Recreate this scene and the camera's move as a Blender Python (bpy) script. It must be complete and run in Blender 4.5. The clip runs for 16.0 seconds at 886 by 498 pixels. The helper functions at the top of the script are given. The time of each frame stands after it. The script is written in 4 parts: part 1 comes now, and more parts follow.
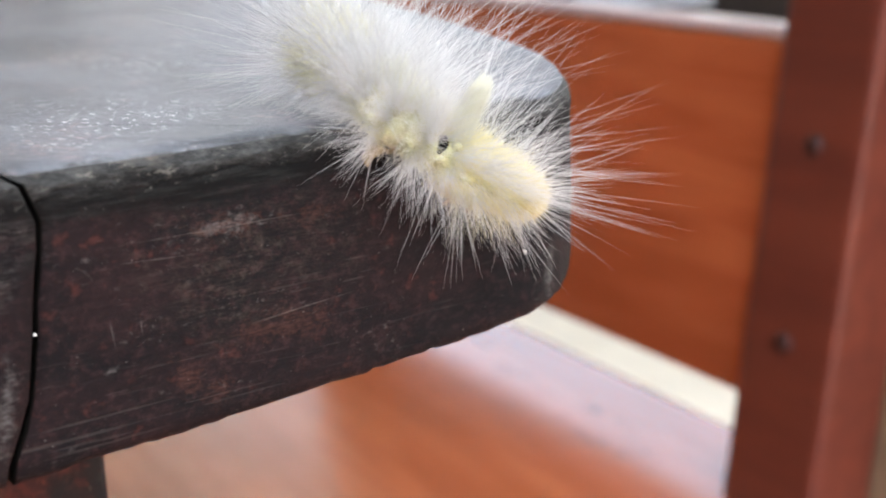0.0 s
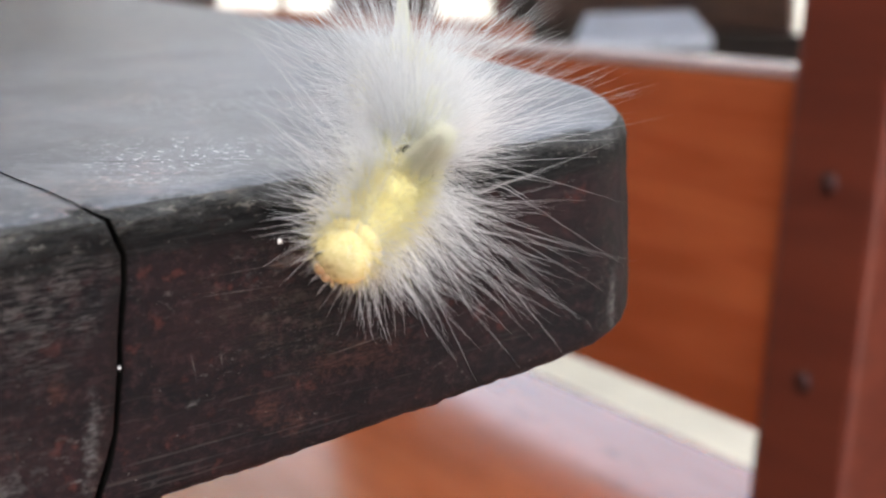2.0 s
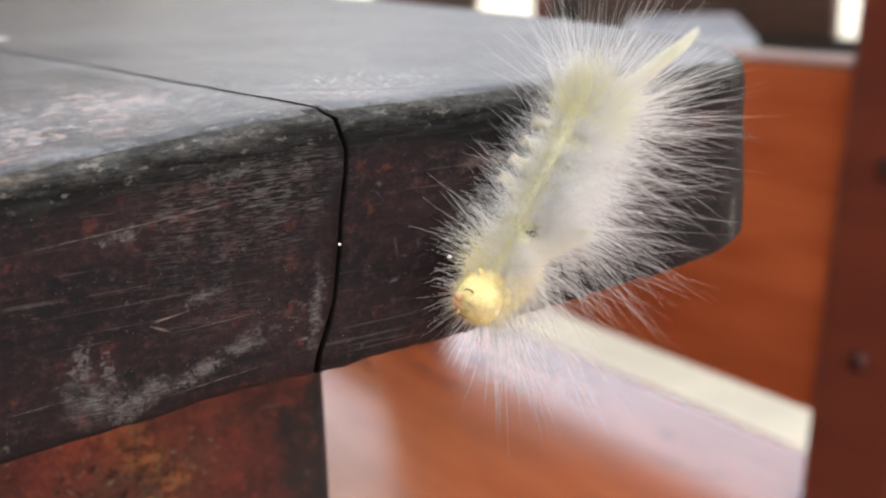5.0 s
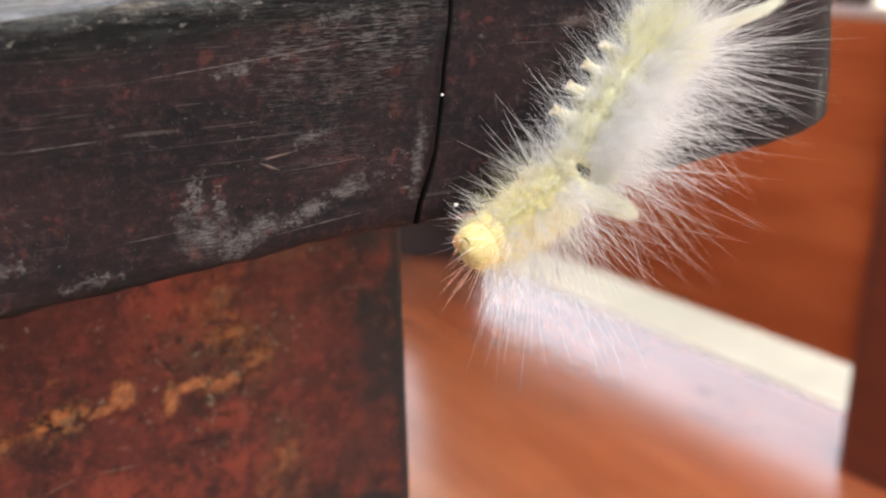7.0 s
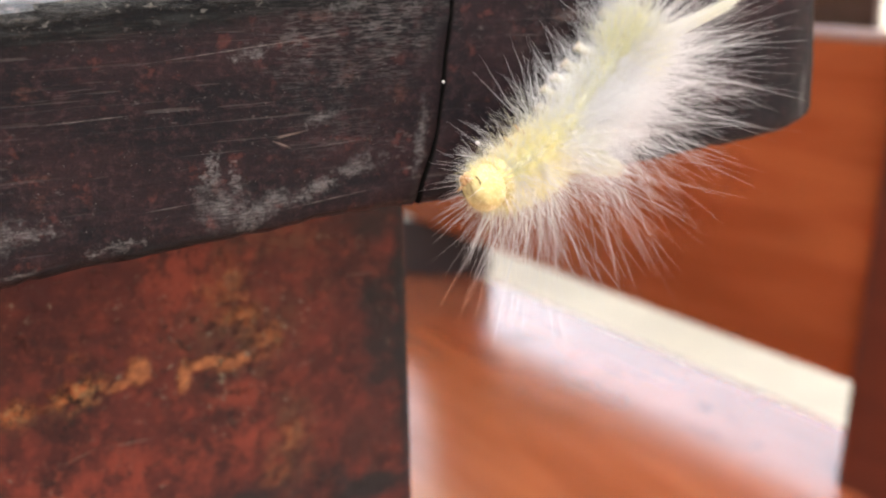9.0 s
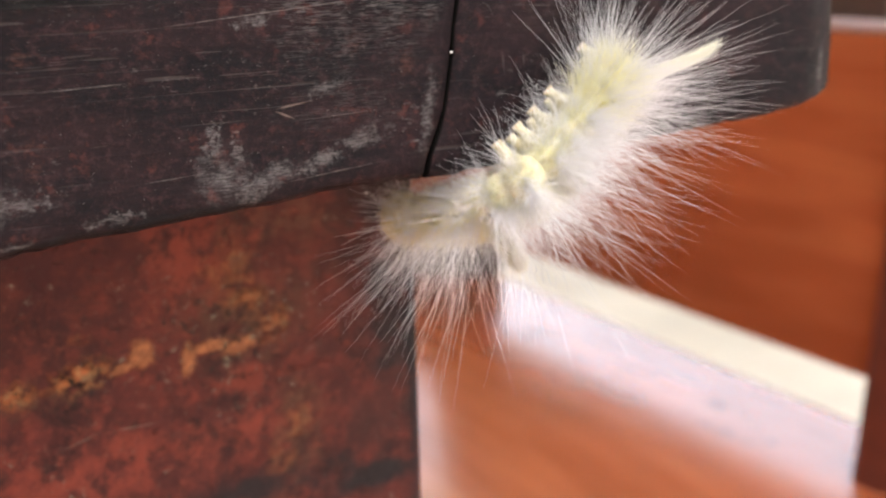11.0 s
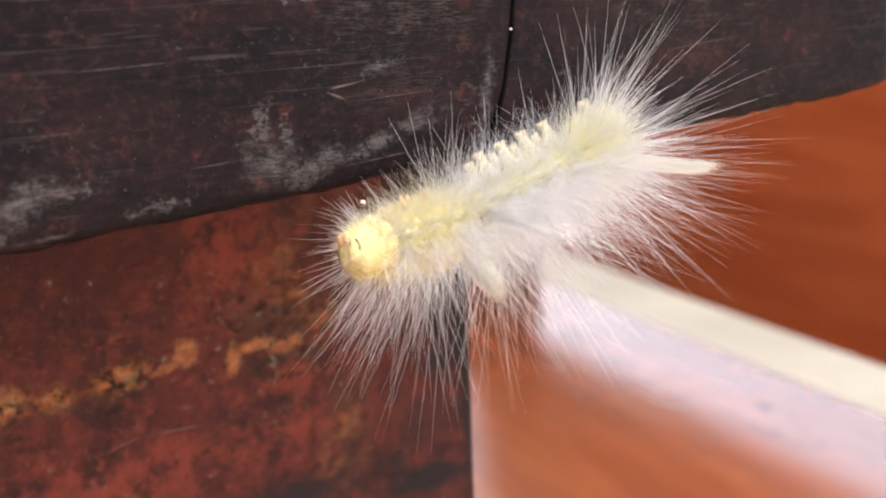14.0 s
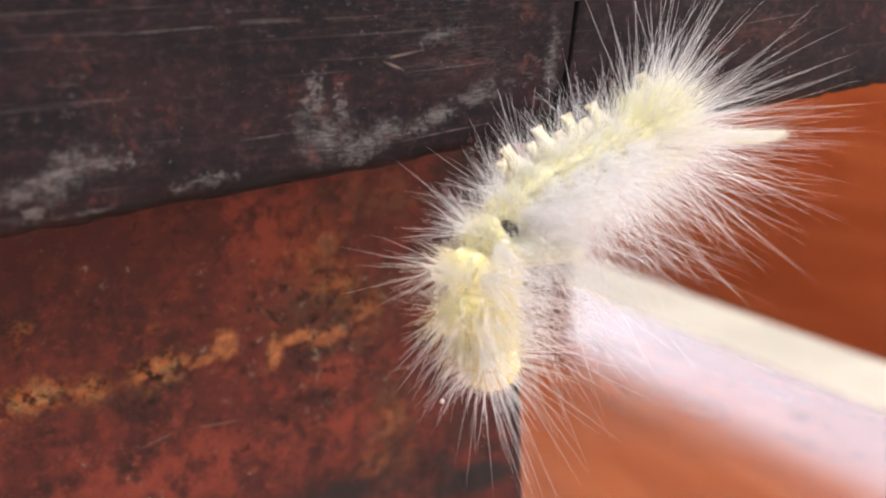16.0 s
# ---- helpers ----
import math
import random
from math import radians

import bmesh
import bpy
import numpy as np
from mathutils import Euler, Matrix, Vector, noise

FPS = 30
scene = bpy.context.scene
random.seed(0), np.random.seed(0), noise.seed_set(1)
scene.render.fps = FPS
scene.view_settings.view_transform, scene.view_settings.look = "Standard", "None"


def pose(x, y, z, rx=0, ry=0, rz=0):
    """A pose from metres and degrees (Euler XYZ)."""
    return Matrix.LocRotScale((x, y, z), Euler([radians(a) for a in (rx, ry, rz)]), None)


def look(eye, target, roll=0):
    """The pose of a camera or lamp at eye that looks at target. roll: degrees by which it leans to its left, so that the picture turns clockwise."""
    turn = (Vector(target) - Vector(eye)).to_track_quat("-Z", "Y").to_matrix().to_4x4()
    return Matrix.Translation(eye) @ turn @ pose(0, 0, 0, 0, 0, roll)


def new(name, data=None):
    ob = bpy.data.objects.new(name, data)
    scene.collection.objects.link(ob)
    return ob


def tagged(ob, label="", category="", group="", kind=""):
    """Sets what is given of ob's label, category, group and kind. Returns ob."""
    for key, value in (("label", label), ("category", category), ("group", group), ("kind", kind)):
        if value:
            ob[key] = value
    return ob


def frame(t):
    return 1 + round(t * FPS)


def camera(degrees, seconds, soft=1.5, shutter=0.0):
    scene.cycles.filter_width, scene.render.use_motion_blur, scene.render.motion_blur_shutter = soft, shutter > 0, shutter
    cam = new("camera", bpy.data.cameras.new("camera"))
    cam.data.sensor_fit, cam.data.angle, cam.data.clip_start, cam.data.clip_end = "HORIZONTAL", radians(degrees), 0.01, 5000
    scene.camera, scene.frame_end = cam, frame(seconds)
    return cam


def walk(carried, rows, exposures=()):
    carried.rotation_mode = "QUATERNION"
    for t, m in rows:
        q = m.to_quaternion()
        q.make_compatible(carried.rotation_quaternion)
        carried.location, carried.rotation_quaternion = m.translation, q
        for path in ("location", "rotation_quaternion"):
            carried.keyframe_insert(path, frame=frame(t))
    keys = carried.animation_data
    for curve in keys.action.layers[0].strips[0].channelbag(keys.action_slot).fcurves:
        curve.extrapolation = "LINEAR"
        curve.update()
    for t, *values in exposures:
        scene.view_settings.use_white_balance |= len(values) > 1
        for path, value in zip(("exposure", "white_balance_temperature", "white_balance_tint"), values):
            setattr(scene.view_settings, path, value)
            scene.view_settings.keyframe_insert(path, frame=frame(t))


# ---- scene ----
# ---- camera ----
cam = camera(38.2, 16.0, soft=2.1)
cam.data.dof.use_dof = True
cam.data.dof.focus_distance = 0.174
cam.data.dof.aperture_fstop = 22.0
PATH = [
    (0, (-0.12577, -0.14399, 0.78004), (0.14685, 0.25201, 0.64269), -1.47),
    (0.5, (-0.12289, -0.14634, 0.78213), (0.15648, 0.24811, 0.65423), -1.98),
    (1, (-0.12260, -0.14451, 0.78539), (0.16012, 0.25145, 0.67016), -2.23),
    (1.5, (-0.12752, -0.14193, 0.77673), (0.15241, 0.25554, 0.65989), -2.31),
    (2, (-0.13455, -0.13987, 0.77831), (0.14122, 0.25982, 0.65916), -2.39),
    (2.5, (-0.14666, -0.14107, 0.78041), (0.12423, 0.26340, 0.66628), -2.29),
    (3, (-0.16014, -0.13342, 0.78018), (0.11007, 0.27363, 0.67389), -2.57),
    (3.2, (-0.16184, -0.13059, 0.77902), (0.10709, 0.27694, 0.67131), -2.18),
    (5.3, (-0.17179, -0.15643, 0.76699), (0.09090, 0.25229, 0.64892), -2.35),
    (5.5, (-0.17855, -0.15524, 0.76333), (0.08232, 0.25437, 0.64431), -2.33),
    (6, (-0.18543, -0.15095, 0.75957), (0.07281, 0.26035, 0.64066), -1.83),
    (6.5, (-0.18540, -0.15295, 0.75570), (0.07088, 0.25860, 0.63344), -1.86),
    (7, (-0.18098, -0.15379, 0.75446), (0.07430, 0.25765, 0.62977), -1.63),
    (7.5, (-0.18782, -0.15609, 0.75013), (0.06424, 0.25758, 0.62625), -1.48),
    (8, (-0.19127, -0.15721, 0.74768), (0.06010, 0.25783, 0.62703), -1.17),
    (8.5, (-0.18630, -0.16351, 0.75057), (0.06994, 0.24939, 0.63287), -1.00),
    (8.7, (-0.18745, -0.16589, 0.75083), (0.06770, 0.24797, 0.63414), -1.04),
    (10.8, (-0.18629, -0.16597, 0.74122), (0.06758, 0.25235, 0.63842), -1.71),
    (11, (-0.18490, -0.16268, 0.74534), (0.06566, 0.25465, 0.63108), -1.39),
    (11.5, (-0.18842, -0.15597, 0.74198), (0.05954, 0.26302, 0.62813), -1.40),
    (12, (-0.18969, -0.15584, 0.74086), (0.05784, 0.26353, 0.62747), -1.45),
    (12.5, (-0.18982, -0.14819, 0.73989), (0.05798, 0.27103, 0.62655), -1.58),
    (13, (-0.18681, -0.14931, 0.74151), (0.06017, 0.27004, 0.62688), -1.88),
    (13.5, (-0.18816, -0.14916, 0.74057), (0.05465, 0.27319, 0.62806), -2.15),
    (14, (-0.18285, -0.15209, 0.74080), (0.05635, 0.27248, 0.62887), -2.22),
    (14.5, (-0.17730, -0.15399, 0.73961), (0.05992, 0.27212, 0.62938), -2.12),
    (15, (-0.17802, -0.15167, 0.74075), (0.05670, 0.27592, 0.63087), -2.09),
    (15.5, (-0.18325, -0.14858, 0.73943), (0.04862, 0.28121, 0.63214), -2.19),
    (16, (-0.18254, -0.14155, 0.73516), (0.04899, 0.28826, 0.62717), -2.01),
]
walk(cam, [(t, look(eye, target, roll)) for t, eye, target, roll in PATH],
     exposures=[(0, 2.20, 5950, 10), (1.0, 1.97, 6000, 10), (2.5, 1.97, 6050, 10), (3.2, 1.92, 6150, 10), (5.3, 2.14, 6350, 10), (6.0, 2.32, 6350, 10), (7.5, 2.26, 6400, 10), (8.7, 2.36, 6450, 12), (13.0, 2.33, 6450, 15), (14.5, 2.22, 6450, 16), (16, 2.33, 6450, 16)])

# ---- daylight: bright hazy sky over an open terrace ----
world = bpy.data.worlds.new("sky")
scene.world = world
world.use_nodes = True
wn = world.node_tree.nodes
sky = wn.new("ShaderNodeTexSky")
sky.sky_type = "NISHITA"
sky.sun_disc = False
sky.sun_elevation = radians(72)
sky.sun_rotation = radians(200)
sky.air_density, sky.dust_density, sky.ozone_density = 1.0, 4.0, 1.0
haze = wn.new("ShaderNodeHueSaturation")
haze.inputs["Saturation"].default_value = 0.38
world.node_tree.links.new(sky.outputs[0], haze.inputs["Color"])
world.node_tree.links.new(haze.outputs[0], wn["Background"].inputs[0])
wn["Background"].inputs[1].default_value = 0.12
sun = new("sun", bpy.data.lights.new("sun", "SUN"))
sun.data.energy, sun.data.angle, sun.data.color = 0.8, radians(14), (1.0, 0.95, 0.88)
sun.matrix_world = look((-1.0, -1.3, 5.0), (0, 0, 0))


# ---- helpers of this scene ----
def part(name, bm, material, parent=None, label="", smooth=True):
    me = bpy.data.meshes.new(name)
    bm.normal_update()
    bm.to_mesh(me)
    bm.free()
    for m in material if isinstance(material, (list, tuple)) else [material]:
        me.materials.append(m)
    if smooth:
        for p in me.polygons:
            p.use_smooth = True
    ob = new(name, me)
    ob.parent = parent
    return tagged(ob, label) if label else ob


def box(bm, lo, hi, bevel=0.002, segs=2, m=None):
    r = bmesh.ops.create_cube(bm, size=1.0)
    vs = r["verts"]
    for v in vs:
        v.co = Vector([lo[i] + (v.co[i] + 0.5) * (hi[i] - lo[i]) for i in range(3)])
    if bevel:
        es = list({e for v in vs for e in v.link_edges})
        vs = list({v for f in bmesh.ops.bevel(bm, geom=es, offset=bevel, segments=segs, profile=0.6, affect="EDGES")["faces"] for v in f.verts} | {v for v in vs if v.is_valid})
    if m is not None:
        for v in vs:
            v.co = m @ v.co
    return vs


def boxed(name, lo, hi, material, parent, bevel=0.002, label="", m=None):
    bm = bmesh.new()
    box(bm, lo, hi, bevel, 2, m)
    return part(name, bm, material, parent, label, False)


def thing(name, m, label, category, group=""):
    ob = new(name)
    ob.empty_display_size = 0.02
    ob.matrix_world = m
    return tagged(ob, label, category, group)


# ---- materials ----
class Mat:
    """A node material under construction."""

    def __init__(self, name):
        self.m = bpy.data.materials.new(name)
        self.m.use_nodes = True
        self.t = self.m.node_tree
        self.b = self.t.nodes["Principled BSDF"]
        self.out = self.t.nodes["Material Output"]

    def node(self, kind, **props):
        n = self.t.nodes.new(kind)
        for k, v in props.items():
            if k == "operation":
                n.operation = v
            elif k == "blend":
                n.blend_type = v
            elif k == "kind":
                n.feature = v
        return n

    def link(self, a, b):
        self.t.links.new(a, b)

    def put(self, socket, v):
        if hasattr(v, "links"):
            self.link(v, socket)
        else:
            socket.default_value = v

    def coords(self, scale=(1, 1, 1), rot=(0, 0, 0), loc=(0, 0, 0)):
        tc = self.node("ShaderNodeTexCoord")
        mp = self.node("ShaderNodeMapping")
        mp.inputs["Scale"].default_value = scale
        mp.inputs["Rotation"].default_value = rot
        mp.inputs["Location"].default_value = loc
        self.link(tc.outputs["Object"], mp.inputs["Vector"])
        return mp.outputs[0]

    def noise(self, vec, scale, detail=4.0, rough=0.55, dist=0.0):
        n = self.node("ShaderNodeTexNoise")
        n.inputs["Scale"].default_value = scale
        n.inputs["Detail"].default_value = detail
        n.inputs["Roughness"].default_value = rough
        n.inputs["Distortion"].default_value = dist
        self.link(vec, n.inputs["Vector"])
        return n.outputs["Fac"]

    def ramp(self, fac, a, b):
        """0 below a, 1 above b."""
        n = self.node("ShaderNodeMapRange")
        n.interpolation_type = "SMOOTHSTEP"
        self.put(n.inputs["Value"], fac)
        n.inputs["From Min"].default_value, n.inputs["From Max"].default_value = a, b
        return n.outputs["Result"]

    def math(self, op, a, b=0.0):
        n = self.node("ShaderNodeMath", operation=op)
        self.put(n.inputs[0], a)
        self.put(n.inputs[1], b)
        return n.outputs[0]

    def mix(self, fac, a, b):
        n = self.node("ShaderNodeMix")
        n.data_type = "RGBA"
        self.put(n.inputs[0], fac)
        for s, c in ((n.inputs[6], a), (n.inputs[7], b)):
            self.put(s, (*c, 1) if isinstance(c, tuple) and len(c) == 3 else c)
        return n.outputs[2]

    def bump(self, height, dist, strength=1.0, under=None):
        n = self.node("ShaderNodeBump")
        n.inputs["Strength"].default_value = strength
        n.inputs["Distance"].default_value = dist
        self.link(height, n.inputs["Height"])
        if under is not None:
            self.link(under, n.inputs["Normal"])
        self.link(n.outputs[0], self.b.inputs["Normal"])
        return n.outputs[0]

    def blotch(self, centre, size, edge=0.35, grain=900.0, wob=1.0, angle=0.0):
        """A stain of its own shape round a place: ragged ellipse, 0 to 1."""
        tc = self.node("ShaderNodeTexCoord")
        mp = self.node("ShaderNodeMapping")
        mp.vector_type = "TEXTURE"
        mp.inputs["Location"].default_value = centre
        mp.inputs["Rotation"].default_value = (0, angle, 0)
        mp.inputs["Scale"].default_value = size
        self.link(tc.outputs["Object"], mp.inputs["Vector"])
        ln = self.node("ShaderNodeVectorMath", operation="LENGTH")
        self.link(mp.outputs[0], ln.inputs[0])
        n1 = self.noise(self.coords((0.7, 1, 0.85)), grain, 5, 0.7)
        n2 = self.noise(self.coords((1, 1, 0.8), loc=(3.3, 1.1, 0)), grain * 0.28, 5, 0.7)
        v = self.math("ADD", ln.outputs["Value"], self.math("MULTIPLY", self.math("SUBTRACT", n1, 0.5), 2.2 * wob))
        v = self.math("ADD", v, self.math("MULTIPLY", self.math("SUBTRACT", n2, 0.5), 2.2 * wob))
        inv = self.node("ShaderNodeMapRange")
        inv.interpolation_type = "SMOOTHSTEP"
        self.link(v, inv.inputs["Value"])
        inv.inputs["From Min"].default_value, inv.inputs["From Max"].default_value = 1.0 - edge, 1.0
        inv.inputs["To Min"].default_value, inv.inputs["To Max"].default_value = 1.0, 0.0
        return inv.outputs["Result"]

    def done(self, color, rough, spec=0.5):
        self.put(self.b.inputs["Base Color"], (*color, 1) if isinstance(color, tuple) and len(color) == 3 else color)
        self.put(self.b.inputs["Roughness"], rough)
        if spec is not None:
            self.b.inputs["Specular IOR Level"].default_value = spec
        return self.m


def dark_end_grain():
    """Edge of the table: nearly black old varnish, reddish where thin, scratched and scuffed grey, green-black under a dull worn arris."""
    k = Mat("dark worn varnish")
    tc = k.node("ShaderNodeTexCoord")
    sep = k.node("ShaderNodeSeparateXYZ")
    k.link(tc.outputs["Object"], sep.inputs[0])
    fine = k.noise(k.coords((0.75, 1, 1)), 620, 8, 0.76)
    fibre = k.noise(k.coords((0.09, 1, 1), (0, 0.05, 0)), 1100, 5, 0.7)
    broad = k.noise(k.coords((0.6, 1, 1.4)), 75, 5, 0.65)
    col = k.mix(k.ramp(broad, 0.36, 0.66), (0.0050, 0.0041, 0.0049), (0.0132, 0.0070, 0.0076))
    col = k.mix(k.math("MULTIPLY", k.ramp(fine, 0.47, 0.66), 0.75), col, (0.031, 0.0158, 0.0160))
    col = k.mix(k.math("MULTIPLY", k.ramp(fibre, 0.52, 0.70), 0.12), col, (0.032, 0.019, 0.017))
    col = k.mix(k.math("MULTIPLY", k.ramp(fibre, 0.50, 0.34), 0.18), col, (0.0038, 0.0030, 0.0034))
    red = k.math("MULTIPLY", k.ramp(k.noise(k.coords(loc=(2, 6, 4)), 330, 5, 0.65), 0.56, 0.66), k.ramp(broad, 0.42, 0.58))
    col = k.mix(k.math("MULTIPLY", red, 0.65), col, (0.054, 0.0175, 0.0140))
    # faint sweeping scratches
    lines = None
    for ang, sc, lo, stretch, seed, m in ((0.04, 1500, 0.645, 0.010, 0.0, 70), (0.08, 2400, 0.65, 0.014, 3.1, 90), (0.10, 1900, 0.655, 0.012, 5.0, 60), (0.30, 2600, 0.68, 0.05, 8.3, 120)):
        v = k.coords((stretch, 1, 1), (0, ang, 0), (seed, seed, seed))
        where = k.ramp(k.noise(k.coords((0.25, 1, 1), loc=(seed + 2, 0, 1)), m, 4, 0.65), 0.50, 0.64)
        s = k.math("MULTIPLY", k.ramp(k.noise(v, sc, 1, 0.5), lo, lo + 0.05), where)
        lines = s if lines is None else k.math("MAXIMUM", lines, s)
    col = k.mix(k.math("MULTIPLY", lines, 0.20), col, (0.115, 0.10, 0.088))
    # the rubbed field beside the joint: short strokes both ways
    field = k.blotch((-0.0990, 0, 0.7385), (0.0210, 0.05, 0.0105), 0.9, 240, 0.8, -0.08)
    far_field = k.math("MULTIPLY", k.blotch((-0.0560, 0, 0.7350), (0.0300, 0.05, 0.0110), 1.0, 220, 1.1, -0.03), 0.42)
    low_field = k.math("MULTIPLY", k.blotch((-0.1040, 0, 0.7265), (0.0130, 0.05, 0.0085), 1.0, 240, 1.1, -0.2), 0.25)
    where = k.math("MAXIMUM", field, low_field)
    strokes = None
    for ang, stretch, sc, lo, seed in ((0.07, 0.04, 4200, 0.56, 7.7), (0.12, 0.05, 5600, 0.57, 1.3), (-0.50, 0.07, 4200, 0.56, 4.1), (-0.62, 0.09, 5200, 0.57, 6.6), (0.55, 0.09, 4600, 0.60, 9.2)):
        v = k.ramp(k.noise(k.coords((stretch, 1, 1), (0, ang, 0), (seed, seed, seed)), sc, 3, 0.6), lo, lo + 0.07)
        strokes = v if strokes is None else k.math("MAXIMUM", strokes, v)
    patchy = k.ramp(k.noise(k.coords((0.5, 1, 1), (0, 0.1, 0), (2, 3, 8)), 330, 5, 0.7), 0.36, 0.52)
    rubbed = k.math("MULTIPLY", k.math("MULTIPLY", strokes, patchy), where)
    col = k.mix(k.math("MULTIPLY", rubbed, 0.58), col, (0.125, 0.113, 0.104))
    mottle = k.ramp(k.noise(k.coords((0.8, 1, 1), (0, 0.35, 0), (5, 9, 2)), 420, 8, 0.8), 0.50, 0.64)
    col = k.mix(k.math("MULTIPLY", k.math("MULTIPLY", far_field, k.math("ADD", k.math("MULTIPLY", k.math("MULTIPLY", strokes, patchy), 0.5), mottle)), 0.85), col, (0.066, 0.049, 0.039))
    # arris: dull grey-green, with a black band under it; it sinks towards the middle of the table
    sink = k.math("MULTIPLY", k.math("MINIMUM", k.math("MAXIMUM", k.math("SUBTRACT", -0.0872, sep.outputs["X"]), 0.0), 0.075), 0.078)
    z = k.math("ADD", sep.outputs["Z"], sink)
    ragged = k.math("MULTIPLY", k.math("SUBTRACT", k.noise(k.coords((0.3, 1, 1), (0, 0.06, 0)), 300, 6, 0.75), 0.5), 0.0072)
    rz = k.math("ADD", z, ragged)
    band = k.math("MULTIPLY", k.ramp(rz, 0.7416, 0.7446), k.math("SUBTRACT", 1.0, k.math("MULTIPLY", rubbed, 0.6)))
    soot = k.mix(k.ramp(fibre, 0.46, 0.62), (0.0030, 0.0031, 0.0030), (0.0122, 0.0128, 0.0118))
    col = k.mix(k.math("MULTIPLY", band, 0.85), col, soot)
    arris = k.ramp(rz, 0.7458, 0.7482)
    grit = k.noise(k.coords((0.5, 1, 1)), 620, 7, 0.78)
    worn = k.mix(k.ramp(grit, 0.40, 0.62), (0.0038, 0.0041, 0.0039), (0.048, 0.048, 0.045))
    chips = k.math("MULTIPLY", k.ramp(k.noise(k.coords((0.5, 1, 1), (0, 0.08, 0), (4, 2, 6)), 700, 5, 0.72), 0.58, 0.64), k.ramp(rz, 0.7440, 0.7470))
    worn = k.mix(k.math("MULTIPLY", k.ramp(k.noise(k.coords((0.4, 1, 1), loc=(6, 1, 1)), 240, 5, 0.7), 0.58, 0.68), 0.8), worn, (0.105, 0.088, 0.070))
    col = k.mix(k.math("MULTIPLY", arris, 0.9), col, worn)
    col = k.mix(k.math("MULTIPLY", chips, 0.7), col, (0.135, 0.125, 0.108))
    specks = k.ramp(k.noise(k.coords(), 2400, 2, 0.5), 0.72, 0.77)
    col = k.mix(k.math("MULTIPLY", specks, 0.6), col, (0.20, 0.18, 0.16))
    dust = k.math("MULTIPLY", k.ramp(k.noise(k.coords((0.5, 1, 1), (0, 0.5, 0), (2, 2, 9)), 1300, 5, 0.75), 0.56, 0.68), k.ramp(k.noise(k.coords((0.6, 1, 1), loc=(8, 3, 1)), 120, 4, 0.6), 0.48, 0.64))
    col = k.mix(k.math("MULTIPLY", dust, 0.62), col, (0.085, 0.072, 0.066))
    col = k.mix(k.math("MULTIPLY", k.blotch((-0.1330, 0, 0.7106), (0.0330, 0.05, 0.0012), 0.9, 500, 0.8, -0.068), 0.75), col, (0.0085, 0.0085, 0.0090))
    scuff = None
    for c, sz, e, g, w, a in (
        ((-0.1220, 0, 0.7156), (0.0050, 0.05, 0.0046), 1.0, 600, 0.9, -0.25),
        ((-0.1230, 0, 0.7200), (0.0016, 0.05, 0.0042), 0.9, 1500, 1.7, 0.12),
        ((-0.1196, 0, 0.7195), (0.0012, 0.05, 0.0034), 0.9, 1600, 1.8, -0.35),
        ((-0.1175, 0, 0.7140), (0.0040, 0.05, 0.0024), 0.9, 1200, 1.4, -0.18),
        ((-0.1135, 0, 0.7155), (0.0060, 0.05, 0.0018), 1.0, 700, 1.2, -0.22),
        ((-0.1005, 0, 0.7190), (0.0050, 0.05, 0.0020), 1.0, 700, 1.3, -0.25),
        ((-0.1066, 0, 0.7165), (0.0042, 0.05, 0.0014), 1.0, 1300, 1.5, -0.25),
        ((-0.1545, 0, 0.7140), (0.0066, 0.05, 0.0024), 1.0, 600, 1.2, -0.42),
        ((-0.1492, 0, 0.7151), (0.0042, 0.05, 0.0012), 0.9, 1300, 1.6, 0.05),
        ((-0.1569, 0, 0.7104), (0.0030, 0.05, 0.0012), 0.9, 1200, 1.6, -0.3),
        ((-0.1510, 0, 0.7098), (0.0048, 0.05, 0.0004), 0.8, 1200, 1.0, -0.07),
        ((-0.1372, 0, 0.7118), (0.0050, 0.05, 0.0008), 0.9, 1600, 1.7, -0.12),
        ((-0.1062, 0, 0.7268), (0.0036, 0.05, 0.0011), 1.0, 1800, 1.4, -0.22),
        ((-0.1164, 0, 0.7365), (0.0032, 0.05, 0.0013), 1.0, 1700, 1.5, -0.1),
        ((-0.1010, 0, 0.7424), (0.0066, 0.05, 0.0012), 1.0, 1800, 1.6, -0.15),
        ((-0.0893, 0, 0.7215), (0.0013, 0.05, 0.0080), 1.0, 1500, 1.0, 0.16),
        ((-0.0921, 0, 0.7178), (0.0018, 0.05, 0.0004), 0.8, 1500, 0.8, -0.1),
        ((-0.0598, 0, 0.7392), (0.0060, 0.05, 0.0016), 1.0, 1600, 1.8, -0.05),
        ((-0.0761, 0, 0.7238), (0.0016, 0.05, 0.0006), 0.9, 1800, 1.0, -0.3),
        ((-0.0062, 0, 0.7235), (0.0014, 0.05, 0.0070), 0.9, 1400, 1.2, 0.0),
    ):
        b = k.blotch(c, sz, e, g, w, a)
        scuff = b if scuff is None else k.math("MAXIMUM", scuff, b)
    fib = k.ramp(k.noise(k.coords((0.16, 1, 1), (0, 1.05, 0)), 3000, 4, 0.7), 0.38, 0.60)
    torn = k.math("MULTIPLY", scuff, k.ramp(k.noise(k.coords((0.45, 1, 1), (0, 0.9, 0), (4, 1, 2)), 700, 7, 0.80), 0.34, 0.56))
